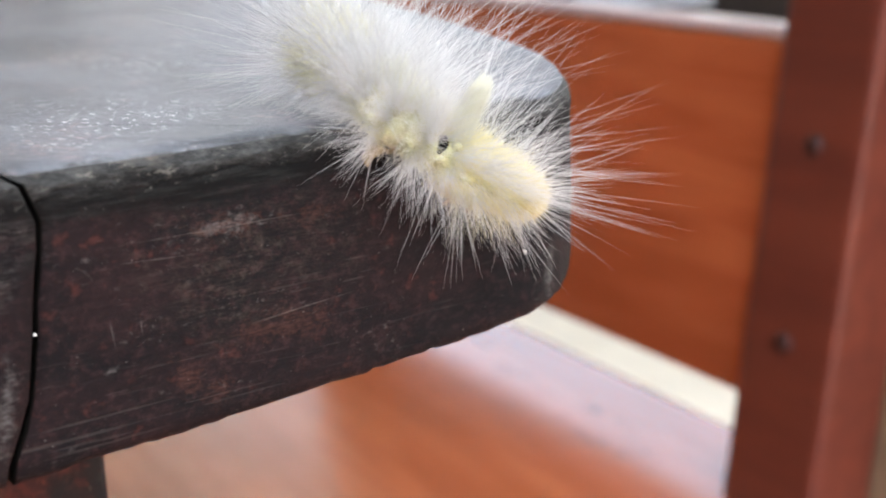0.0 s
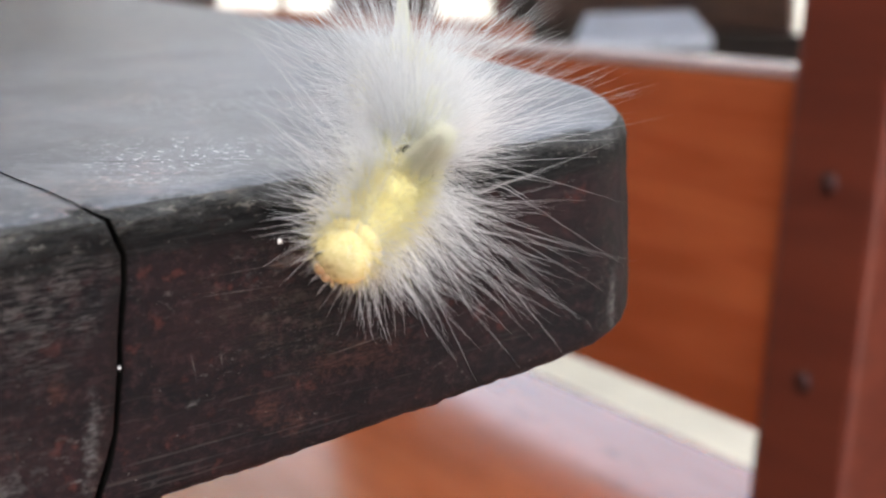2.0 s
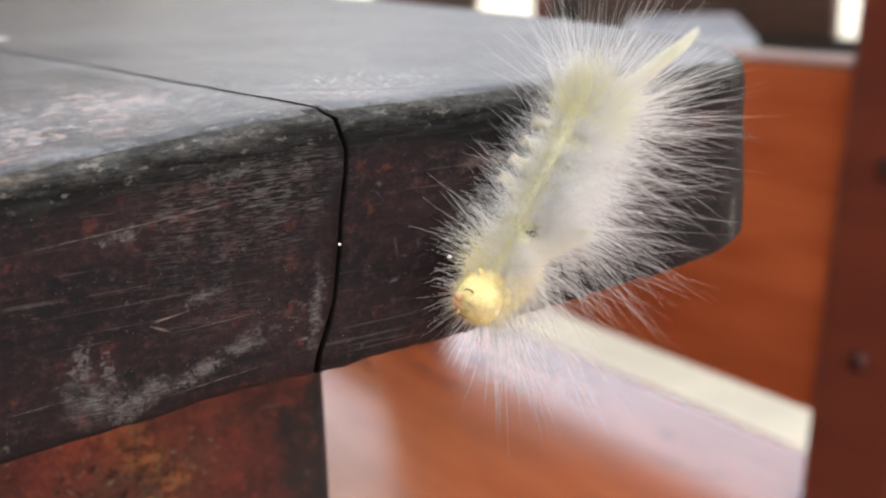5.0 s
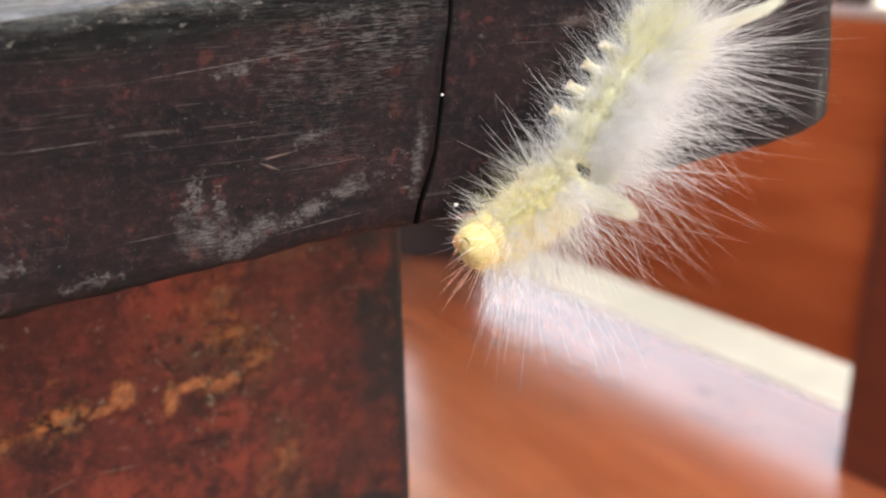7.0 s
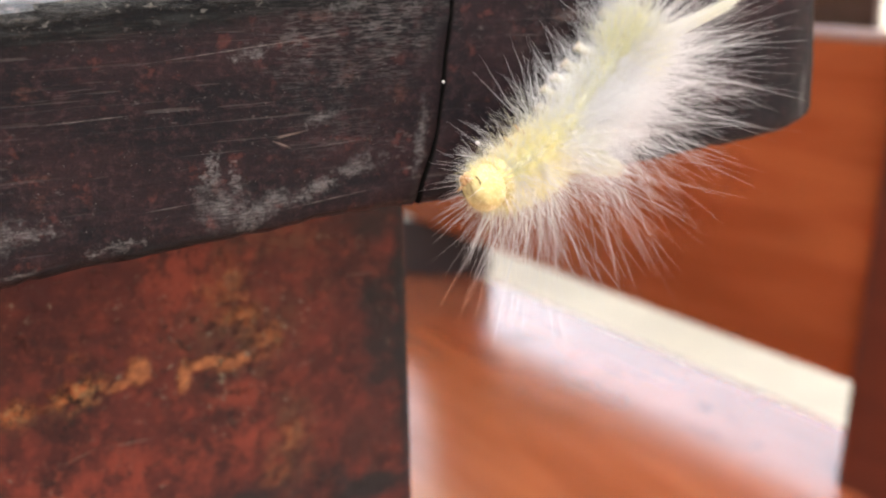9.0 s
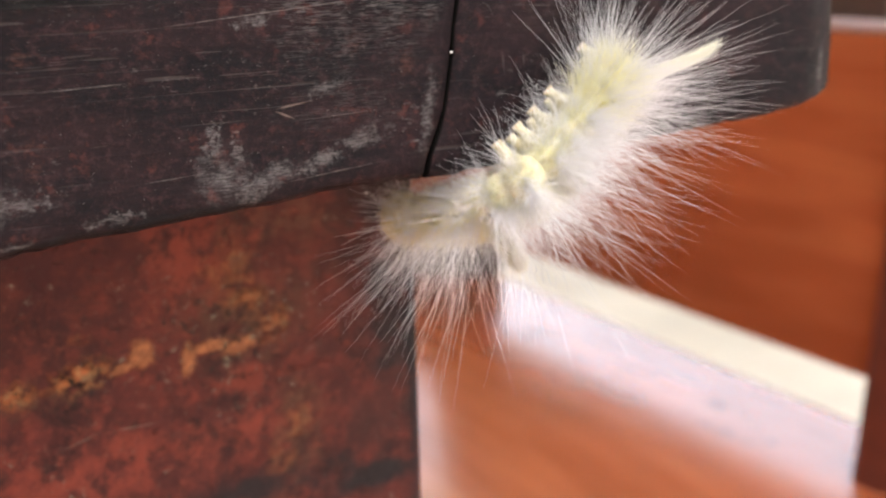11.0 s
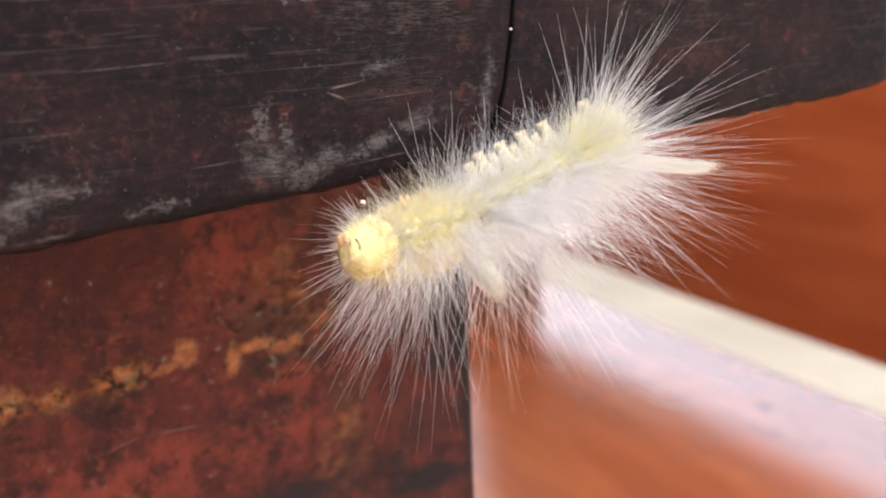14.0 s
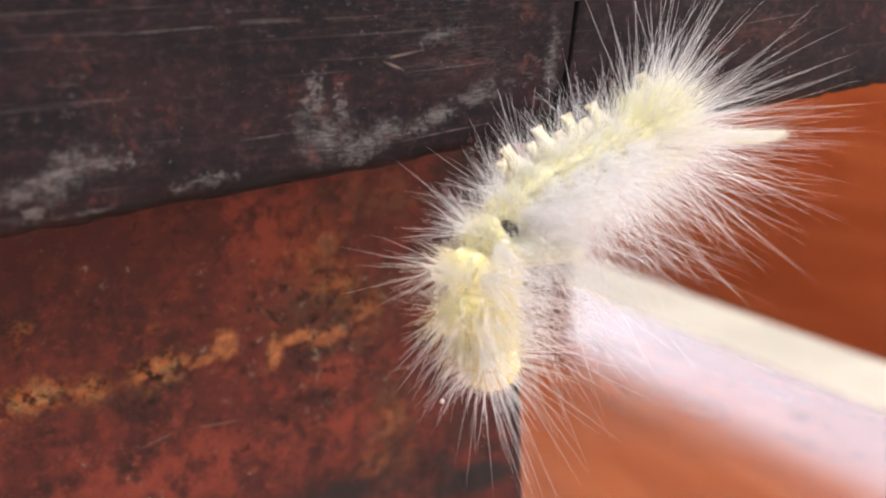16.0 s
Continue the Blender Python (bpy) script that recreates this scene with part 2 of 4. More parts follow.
    col = k.mix(k.math("MULTIPLY", k.math("MULTIPLY", torn, k.math("ADD", 0.35, k.math("MULTIPLY", fib, 0.85))), 0.56), col, (0.118, 0.110, 0.102))
    for ax, az, ln, ang in ((-0.1110, 0.7247, 0.0031, -0.14), (-0.1122, 0.7234, 0.0020, 0.42)):
        v = k.blotch((ax, 0, az), (ln, 0.05, 0.00022), 0.8, 1800, 0.35, ang)
        col = k.mix(k.math("MULTIPLY", v, 0.5), col, (0.17, 0.125, 0.10))
    for ax, az, ln, ang in ((-0.1130, 0.7376, 0.030, -0.085), (-0.1397, 0.7292, 0.0075, -0.03), (-0.1045, 0.7227, 0.0075, -0.04), (-0.1293, 0.7163, 0.0056, -0.06), (-0.1048, 0.7147, 0.0110, -0.09), (-0.061, 0.7391, 0.016, 0.0), (-0.069, 0.7366, 0.006, 0.05), (-0.050, 0.7262, 0.010, -0.08), (-0.072, 0.7286, 0.0012, 1.5), (-0.0757, 0.7284, 0.0026, 1.45)):
        v = k.blotch((ax, 0, az), (ln, 0.05, 0.00011), 0.9, 700, 0.5, ang)
        col = k.mix(k.math("MULTIPLY", k.math("MULTIPLY", v, k.math("ADD", 0.3, fib)), 0.45), col, (0.15, 0.132, 0.118))
    rust = None
    for c, sz in (((-0.0520, 0, 0.7245), (0.0090, 0.05, 0.0030)), ((-0.0600, 0, 0.7392), (0.0060, 0.05, 0.0020)), ((-0.0470, 0, 0.7390), (0.0050, 0.05, 0.0020)), ((-0.0627, 0, 0.7177), (0.0030, 0.05, 0.0022)), ((-0.0667, 0, 0.7205), (0.0034, 0.05, 0.0028)), ((-0.1472, 0, 0.7333), (0.0018, 0.05, 0.0012)), ((-0.1470, 0, 0.7200), (0.0026, 0.05, 0.0030)), ((-0.1313, 0, 0.7185), (0.0010, 0.05, 0.0010)), ((-0.1226, 0, 0.7178), (0.0008, 0.05, 0.0012)), ((-0.0926, 0, 0.7292), (0.0013, 0.05, 0.0018)), ((-0.1010, 0, 0.7322), (0.0016, 0.05, 0.0014)), ((-0.1060, 0, 0.7410), (0.0030, 0.05, 0.0010))):
        b = k.blotch(c, sz, 1.0, 1300, 1.5)
        rust = b if rust is None else k.math("MAXIMUM", rust, b)
    col = k.mix(k.math("MULTIPLY", k.math("MULTIPLY", rust, k.math("ADD", 0.2, fib)), 0.30), col, (0.085, 0.034, 0.024))
    h = k.math("ADD", k.math("ADD", k.math("MULTIPLY", fine, 0.6), k.math("MULTIPLY", fibre, 0.4)), k.math("MULTIPLY", k.math("MAXIMUM", lines, rubbed), -0.5))
    dent = k.bump(k.math("MULTIPLY", k.noise(k.coords((0.6, 1, 1), loc=(1, 1, 5)), 240, 5, 0.7), arris), 0.0016, 0.9)
    k.bump(h, 0.00032, 0.9, dent)
    k.put(k.b.inputs["Specular IOR Level"], k.math("ADD", 0.07, k.math("MULTIPLY", arris, 0.27)))
    return k.done(col, k.math("SUBTRACT", k.math("ADD", 0.46, k.math("MULTIPLY", fine, 0.3)), k.math("MULTIPLY", arris, 0.12)), None)


def dark_top():
    """Top of the table: the same varnish, paled blue-grey by handling and a painted sky sheen, flecked pale, pink where
    rubbed through, dark along its worn rim.
    """
    k = Mat("dark tabletop with painted sky sheen")
    broad = k.noise(k.coords((1, 0.6, 1)), 30, 5, 0.65)
    fine = k.noise(k.coords((1.0, 0.8, 1)), 520, 7, 0.75)
    # blue-grey base carries the sky's reflection in its colour
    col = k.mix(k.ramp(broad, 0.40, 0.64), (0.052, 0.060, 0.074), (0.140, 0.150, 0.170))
    pink = k.math("MULTIPLY", k.ramp(fine, 0.50, 0.58), k.ramp(k.noise(k.coords((1, 0.8, 1), loc=(2, 0, 0)), 60, 5, 0.65), 0.50, 0.64))
    col = k.mix(k.math("MULTIPLY", pink, 0.5), col, (0.38, 0.26, 0.25))
    fleck = k.math("MULTIPLY", k.ramp(k.noise(k.coords((0.7, 1, 1), loc=(5, 2, 0)), 620, 6, 0.75), 0.56, 0.62), k.ramp(k.noise(k.coords(loc=(1, 7, 0)), 75, 4, 0.6), 0.46, 0.60))
    col = k.mix(k.math("MULTIPLY", fleck, 0.6), col, (0.44, 0.44, 0.46))
    # bluish-white glints painted as flecks in two places
    for c, sz in (((-0.064, 0.026, 0.75), (0.022, 0.024, 0.05)), ((-0.036, 0.078, 0.75), (0.018, 0.030, 0.05))):
        pale = k.math("MULTIPLY", k.ramp(k.noise(k.coords((1, 0.6, 1), loc=c), 900, 4, 0.65), 0.57, 0.62), k.blotch(c, sz, 0.9, 160, 0.7))
        col = k.mix(pale, col, (0.62, 0.63, 0.68))
    around = k.math("MAXIMUM", k.blotch((-0.117, 0.020, 0.75), (0.026, 0.018, 0.05), 1.0, 130, 1.2), k.math("MULTIPLY", k.blotch((-0.104, 0.045, 0.75), (0.016, 0.028, 0.05), 1.0, 130, 1.2), 0.8))
    rub = k.math("MULTIPLY", k.ramp(k.noise(k.coords((1, 0.5, 1), loc=(6, 6, 0)), 420, 7, 0.75), 0.49, 0.58), around)
    col = k.mix(k.math("MULTIPLY", rub, 0.70), col, (0.55, 0.40, 0.38))
    # cool white sky sheen painted over the inner plank
    sheen = k.math("MULTIPLY", k.ramp(k.noise(k.coords((1, 0.5, 1), loc=(3, 9, 0)), 260, 6, 0.75), 0.45, 0.62), k.blotch((-0.140, 0.035, 0.75), (0.075, 0.060, 0.05), 0.9, 90, 1.0))
    col = k.mix(k.math("MULTIPLY", sheen, 0.45), col, (0.40, 0.42, 0.47))
    col = k.mix(k.math("MULTIPLY", k.blotch((-0.037, 0.0665, 0.75), (0.0050, 0.0022, 0.05), 0.8, 300, 0.7), 0.6), col, (0.03, 0.032, 0.036))
    tc = k.node("ShaderNodeTexCoord")
    sep = k.node("ShaderNodeSeparateXYZ")
    k.link(tc.outputs["Object"], sep.inputs[0])
    rim = k.math("ADD", sep.outputs["Y"], k.math("MULTIPLY", k.math("SUBTRACT", k.noise(k.coords((0.6, 1, 1)), 260, 7, 0.78), 0.5), 0.010))
    inner = k.ramp(rim, 0.0002, 0.0030)
    worn = k.mix(k.ramp(fine, 0.42, 0.60), (0.014, 0.015, 0.014), (0.050, 0.052, 0.046))
    col = k.mix(inner, worn, col)
    wave = k.bump(k.noise(k.coords((1, 0.7, 1), loc=(0, 3, 0)), 60, 4, 0.55), 0.0014, 0.45)
    k.bump(k.math("ADD", fine, k.math("MULTIPLY", fleck, 0.4)), 0.0005, 0.6, wave)
    rgh = k.math("ADD", 0.25, k.math("MULTIPLY", broad, 0.22))
    k.put(k.b.inputs["Specular IOR Level"], k.math("ADD", 0.32, k.math("MULTIPLY", inner, 0.22)))
    return k.done(col, k.math("ADD", rgh, k.math("MULTIPLY", k.math("SUBTRACT", 1.0, inner), 0.15)), None)


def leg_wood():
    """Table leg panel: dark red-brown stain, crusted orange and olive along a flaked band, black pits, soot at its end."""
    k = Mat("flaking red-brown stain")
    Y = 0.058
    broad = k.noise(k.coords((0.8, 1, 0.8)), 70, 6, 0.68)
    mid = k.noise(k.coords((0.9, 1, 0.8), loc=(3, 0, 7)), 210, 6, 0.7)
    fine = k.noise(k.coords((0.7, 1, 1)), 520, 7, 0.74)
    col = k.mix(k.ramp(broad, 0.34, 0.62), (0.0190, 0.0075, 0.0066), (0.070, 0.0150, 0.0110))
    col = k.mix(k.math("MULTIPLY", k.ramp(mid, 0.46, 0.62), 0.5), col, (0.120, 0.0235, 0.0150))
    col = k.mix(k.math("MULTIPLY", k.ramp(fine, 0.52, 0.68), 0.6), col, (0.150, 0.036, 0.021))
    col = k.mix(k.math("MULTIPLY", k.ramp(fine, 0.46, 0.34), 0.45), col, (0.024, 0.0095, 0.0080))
    # darker maroon above, brighter red below the band
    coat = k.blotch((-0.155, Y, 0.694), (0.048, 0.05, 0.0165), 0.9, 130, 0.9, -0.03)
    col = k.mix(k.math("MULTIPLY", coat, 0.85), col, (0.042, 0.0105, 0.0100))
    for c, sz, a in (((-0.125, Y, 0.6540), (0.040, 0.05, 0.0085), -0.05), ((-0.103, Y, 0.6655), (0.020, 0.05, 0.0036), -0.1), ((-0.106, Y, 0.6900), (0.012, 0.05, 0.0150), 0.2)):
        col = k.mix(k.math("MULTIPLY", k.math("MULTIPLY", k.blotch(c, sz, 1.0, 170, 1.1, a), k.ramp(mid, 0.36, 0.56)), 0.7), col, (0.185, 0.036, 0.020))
    # brown bared wood round the band
    for c, sz, a in (((-0.098, Y, 0.6780), (0.020, 0.05, 0.0110), -0.2), ((-0.135, Y, 0.6700), (0.024, 0.05, 0.0050), -0.08), ((-0.086, Y, 0.6540), (0.009, 0.05, 0.0140), 0.2), ((-0.088, Y, 0.6960), (0.016, 0.05, 0.0080), 0.0)):
        bared = k.math("MULTIPLY", k.blotch(c, sz, 1.0, 190, 1.0, a), k.ramp(k.noise(k.coords(loc=(6, 3, 2)), 330, 6, 0.72), 0.40, 0.58))
        col = k.mix(k.math("MULTIPLY", bared, 0.62), col, (0.092, 0.042, 0.022))
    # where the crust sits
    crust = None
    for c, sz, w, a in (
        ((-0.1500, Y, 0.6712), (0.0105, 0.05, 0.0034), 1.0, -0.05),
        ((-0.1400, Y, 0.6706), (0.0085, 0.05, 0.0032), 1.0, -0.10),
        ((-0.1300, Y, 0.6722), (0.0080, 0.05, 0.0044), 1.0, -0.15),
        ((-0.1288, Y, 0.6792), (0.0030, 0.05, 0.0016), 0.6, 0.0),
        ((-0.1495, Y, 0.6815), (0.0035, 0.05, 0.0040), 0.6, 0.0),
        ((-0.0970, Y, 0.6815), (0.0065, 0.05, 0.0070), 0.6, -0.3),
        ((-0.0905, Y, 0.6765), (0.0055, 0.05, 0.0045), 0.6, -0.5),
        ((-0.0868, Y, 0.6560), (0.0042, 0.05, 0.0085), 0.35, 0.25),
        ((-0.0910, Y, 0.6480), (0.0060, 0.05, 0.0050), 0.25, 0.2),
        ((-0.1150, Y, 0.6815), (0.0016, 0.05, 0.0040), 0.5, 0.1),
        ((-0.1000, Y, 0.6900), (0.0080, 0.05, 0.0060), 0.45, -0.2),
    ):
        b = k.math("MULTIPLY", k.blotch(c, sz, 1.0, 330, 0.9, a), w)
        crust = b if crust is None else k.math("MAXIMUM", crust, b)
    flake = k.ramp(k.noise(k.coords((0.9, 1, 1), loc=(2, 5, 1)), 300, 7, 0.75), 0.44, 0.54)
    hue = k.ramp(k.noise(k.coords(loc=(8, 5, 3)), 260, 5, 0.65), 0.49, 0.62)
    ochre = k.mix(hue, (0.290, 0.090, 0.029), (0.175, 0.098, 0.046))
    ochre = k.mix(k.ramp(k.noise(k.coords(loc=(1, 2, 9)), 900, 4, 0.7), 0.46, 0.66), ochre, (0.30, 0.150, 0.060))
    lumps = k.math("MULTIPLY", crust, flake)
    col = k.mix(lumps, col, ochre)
    # the two smooth scabs and the hooked flake between them
    solid = None
    for c, sz, a in (((-0.1174, Y, 0.6742), (0.0036, 0.05, 0.0035), -0.5), ((-0.1212, Y, 0.6722), (0.0034, 0.05, 0.0014), -0.3), ((-0.1086, Y, 0.6715), (0.0019, 0.05, 0.0040), 0.12), ((-0.1040, Y, 0.6735), (0.0056, 0.05, 0.0014), -0.05), ((-0.0985, Y, 0.6726), (0.0042, 0.05, 0.0022), -0.2)):
        b = k.blotch(c, sz, 0.6, 520, 0.55, a)
        solid = b if solid is None else k.math("MAXIMUM", solid, b)
    col = k.mix(k.math("MULTIPLY", solid, 0.92), col, k.mix(k.ramp(fine, 0.42, 0.60), (0.190, 0.066, 0.026), (0.330, 0.130, 0.050)))
    # grime, pits and mould
    near_band = k.blotch((-0.102, Y, 0.6740), (0.030, 0.05, 0.0200), 1.0, 200, 0.9, -0.1)
    everywhere = k.ramp(k.noise(k.coords((0.8, 1, 1), loc=(1, 8, 3)), 110, 4, 0.65), 0.44, 0.60)
    speckle = k.noise(k.coords((0.9, 1, 1), loc=(5, 5, 1)), 430, 5, 0.7)
    pits = k.math("MULTIPLY", k.ramp(speckle, 0.56, 0.62), k.math("MAXIMUM", k.math("MAXIMUM", near_band, crust), k.math("MULTIPLY", everywhere, 0.5)))
    col = k.mix(k.math("MULTIPLY", pits, 0.88), col, (0.013, 0.0125, 0.0105))
    mould = k.math("MULTIPLY", k.ramp(k.noise(k.coords(loc=(4, 4, 4)), 520, 6, 0.75), 0.57, 0.65), k.math("MAXIMUM", k.math("MULTIPLY", near_band, 1.0), k.ramp(k.noise(k.coords(loc=(9, 2, 2)), 90, 3, 0.6), 0.52, 0.66)))
    col = k.mix(k.math("MULTIPLY", mould, 0.85), col, (0.150, 0.128, 0.090))
    for c, sz, a, w in (((-0.098, Y, 0.6425), (0.030, 0.05, 0.0050), -0.06, 0.9), ((-0.070, Y, 0.6390), (0.018, 0.05, 0.0038), -0.05, 0.95), ((-0.1270, Y, 0.6690), (0.0016, 0.05, 0.0013), 0.0, 0.9), ((-0.066, Y, 0.6720), (0.0080, 0.05, 0.0160), 0.0, 0.85), ((-0.068, Y, 0.6990), (0.0100, 0.05, 0.0100), 0.0, 0.75), ((-0.0605, Y, 0.670), (0.0024, 0.05, 0.12), 0.0, 0.9)):
        col = k.mix(k.math("MULTIPLY", k.blotch(c, sz, 0.9, 260, 0.8, a), w), col, (0.0125, 0.0110, 0.0110))
    ends = k.blotch((-0.070, Y, 0.6520), (0.012, 0.05, 0.0110), 1.0, 240, 0.7, 0.0)
    col = k.mix(k.math("MULTIPLY", ends, 0.7), col, (0.040, 0.0140, 0.0110))
    for ax, az, ln, ang in ((-0.1292, 0.6602, 0.0045, -0.26), (-0.1195, 0.6607, 0.0060, 0.02), (-0.0700, 0.6860, 0.0045, 0.05)):
        v = k.blotch((ax, Y, az), (ln, 0.05, 0.00022), 0.8, 900, 0.6, ang)
        col = k.mix(k.math("MULTIPLY", v, 0.55), col, (0.13, 0.095, 0.070))
    relief = k.math("ADD", k.math("ADD", k.math("MULTIPLY", mid, 0.7), k.math("MULTIPLY", fine, 0.5)), k.math("SUBTRACT", k.math("MULTIPLY", k.math("MAXIMUM", lumps, solid), 0.8), k.math("MULTIPLY", pits, 0.7)))
    k.bump(relief, 0.00065, 0.8)
    return k.done(col, k.math("ADD", 0.5, k.math("MULTIPLY", fine, 0.3)), 0.15)


def varnished(name, a, b, rough, coat, ior=1.5):
    """Glossy stained timber; grain runs along the piece's y."""
    k = Mat(name)
    g = k.noise(k.coords((9, 0.8, 9)), 5, 5, 0.6, 0.6)
    cloud = k.noise(k.coords((1, 0.5, 1)), 7, 3, 0.5)
    col = k.mix(k.ramp(g, 0.35, 0.7), a, b)
    col = k.mix(k.math("MULTIPLY", k.ramp(cloud, 0.4, 0.7), 0.35), col, tuple(0.55 * v for v in a))
    knots = k.ramp(k.noise(k.coords((1, 0.6, 1)), 16, 1, 0.4), 0.74, 0.80)
    col = k.mix(k.math("MULTIPLY", knots, 0.6), col, tuple(0.25 * v for v in a))
    k.b.inputs["Coat Weight"].default_value = coat
    k.b.inputs["Coat Roughness"].default_value = rough * 0.8
    k.b.inputs["Coat IOR"].default_value = ior
    return k.done(col, k.math("ADD", rough, k.math("MULTIPLY", cloud, 0.08)), 0.5)


def seat_wood():
    """Glossy orange seat: uneven polish, dull grey smudges, dirt gathered under the backrest."""
    k = Mat("glossy orange seat")
    g = k.noise(k.coords((9, 0.8, 9)), 5, 5, 0.6, 0.6)
    cloud = k.noise(k.coords((1, 0.6, 1)), 9, 4, 0.6)
    col = k.mix(k.ramp(g, 0.35, 0.7), (0.44, 0.118, 0.044), (0.55, 0.165, 0.062))
    col = k.mix(k.math("MULTIPLY", k.ramp(cloud, 0.42, 0.7), 0.35), col, (0.25, 0.062, 0.024))
    smudge = k.math("MULTIPLY", k.ramp(k.noise(k.coords((1, 0.5, 1), loc=(3, 1, 0)), 17, 5, 0.7), 0.58, 0.76), k.ramp(k.noise(k.coords(loc=(7, 4, 0)), 5, 2, 0.5), 0.45, 0.6))
    tc = k.node("ShaderNodeTexCoord")
    sep = k.node("ShaderNodeSeparateXYZ")
    k.link(tc.outputs["Object"], sep.inputs[0])
    under = k.math("SUBTRACT", 1.0, k.ramp(k.math("ABSOLUTE", k.math("ADD", sep.outputs["X"], 0.012)), 0.006, 0.045))
    dirt = k.math("MULTIPLY", k.ramp(k.noise(k.coords((1, 0.35, 1), loc=(5, 2, 0)), 45, 6, 0.75), 0.52, 0.66), under)
    mark = k.math("MAXIMUM", k.math("MULTIPLY", smudge, 0.75), k.math("MULTIPLY", dirt, 0.9))
    col = k.mix(mark, col, (0.070, 0.040, 0.034))
    k.put(k.b.inputs["Coat Weight"], k.math("SUBTRACT", 1.0, k.math("MULTIPLY", mark, 0.8)))
    k.put(k.b.inputs["Coat Roughness"], k.math("ADD", 0.13, k.math("MULTIPLY", cloud, 0.16)))
    k.b.inputs["Coat IOR"].default_value = 2.1
    return k.done(col, 0.25, 0.5)


def plain(name, color, rough=0.6, var=0.12, scale=30.0, spec=0.5, metal=0.0):
    k = Mat(name)
    n = k.noise(k.coords(), scale, 4, 0.6)
    col = k.mix(k.ramp(n, 0.3, 0.7), tuple(c * (1 - var) for c in color), tuple(min(1, c * (1 + var)) for c in color))
    k.b.inputs["Metallic"].default_value = metal
    return k.done(col, rough, spec)


def hair_mat(name, color, through_it=0.4):
    """Fine hair: diffuse with light passing through."""
    k = Mat(name)
    info = k.node("ShaderNodeNewGeometry")
    col = k.mix(info.outputs["Random Per Island"], tuple(0.93 * c for c in color), color)
    d = k.node("ShaderNodeBsdfDiffuse")
    t = k.node("ShaderNodeBsdfTranslucent")
    m = k.node("ShaderNodeMixShader")
    m.inputs[0].default_value = through_it
    k.link(col, d.inputs[0])
    k.link(col, t.inputs[0])
    k.link(d.outputs[0], m.inputs[1])
    k.link(t.outputs[0], m.inputs[2])
    k.link(m.outputs[0], k.out.inputs[0])
    return k.m


def skin_mat(name, color, rough=0.45, spec=0.12, deep=0.3):
    """Soft insect skin: light sinks in and comes out again."""
    k = Mat(name)
    n = k.noise(k.coords(), 900, 4, 0.6)
    col = k.mix(k.ramp(n, 0.35, 0.65), tuple(c * 0.88 for c in color), color)
    k.b.inputs["Subsurface Weight"].default_value = deep
    k.b.inputs["Subsurface Radius"].default_value = (0.0026, 0.0021, 0.0010)
    k.b.inputs["Subsurface Scale"].default_value = 1.0
    k.bump(n, 0.00008, 0.4)
    return k.done(col, rough, spec)


def face_mat():
    """Waxy yellow, freckled brown about the mouth."""
    k = Mat("warm yellow head")
    n = k.noise(k.coords(), 900, 4, 0.6)
    col = k.mix(k.ramp(n, 0.35, 0.65), (0.58, 0.485, 0.215), (0.69, 0.595, 0.29))
    freck = k.math("MULTIPLY", k.blotch((0, 0.0036, -0.0008), (0.0026, 0.0016, 0.0022), 0.8, 900, 0.5), k.ramp(k.noise(k.coords(), 1500, 3, 0.6), 0.50, 0.60))
    col = k.mix(k.math("MULTIPLY", freck, 0.4), col, (0.16, 0.06, 0.025))
    k.b.inputs["Subsurface Weight"].default_value = 0.2
    k.b.inputs["Subsurface Radius"].default_value = (0.002, 0.0015, 0.0008)
    k.b.inputs["Subsurface Scale"].default_value = 1.0
    k.bump(n, 0.00015, 0.7)
    return k.done(col, 0.55, 0.12)


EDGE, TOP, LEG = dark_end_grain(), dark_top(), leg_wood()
ORANGE = varnished("orange varnished timber", (0.45, 0.104, 0.034), (0.57, 0.150, 0.050), 0.20, 0.5)
SEAT = seat_wood()
RED = varnished("dark red varnished timber", (0.130, 0.028, 0.015), (0.190, 0.043, 0.021), 0.42, 0.10)
BROWN = varnished("dark brown timber", (0.055, 0.022, 0.014), (0.10, 0.04, 0.024), 0.35, 0.3)
GLOSSY = plain("pale blue-white laminate", (0.46, 0.49, 0.56), 0.35, 0.25, 6)
ADDED_ROOF = plain("pale boards of the added roof", (0.55, 0.50, 0.44), 0.8)
BLACKISH = plain("near-black matt finish", (0.03, 0.02, 0.018), 0.6)
# pale pink stands for light reflected off the backrest's rounded top
CAP = varnished("pinkish varnish with painted reflection", (0.70, 0.53, 0.50), (0.76, 0.60, 0.57), 0.3, 1.0, 1.7)
TAN = plain("tan timber", (0.26, 0.17, 0.10), 0.6, 0.2, 18)
PLUG = plain("dark wooden plug", (0.050, 0.016, 0.012), 0.6)
CREAM = plain("cream terrace floor", (0.84, 0.79, 0.64), 0.5, 0.10, 3.0)
LIME = plain("white limewash", (0.82, 0.81, 0.78), 0.85, 0.05, 2.0)
STEEL = plain("dull steel", (0.45, 0.44, 0.42), 0.35, 0.15, 400, metal=1.0)
WHITE_HAIR = hair_mat("white seta", (0.88, 0.88, 0.87), 0.5)
DOWN_HAIR = hair_mat("white down", (0.96, 0.96, 0.95), 0.5)
CREAM_HAIR = hair_mat("cream seta", (0.90, 0.89, 0.76), 0.5)
LEMON_HAIR = hair_mat("lemon seta", (0.98, 0.96, 0.68), 0.6)
YELLOW_HAIR = hair_mat("yellow seta", (0.97, 0.92, 0.63), 0.55)
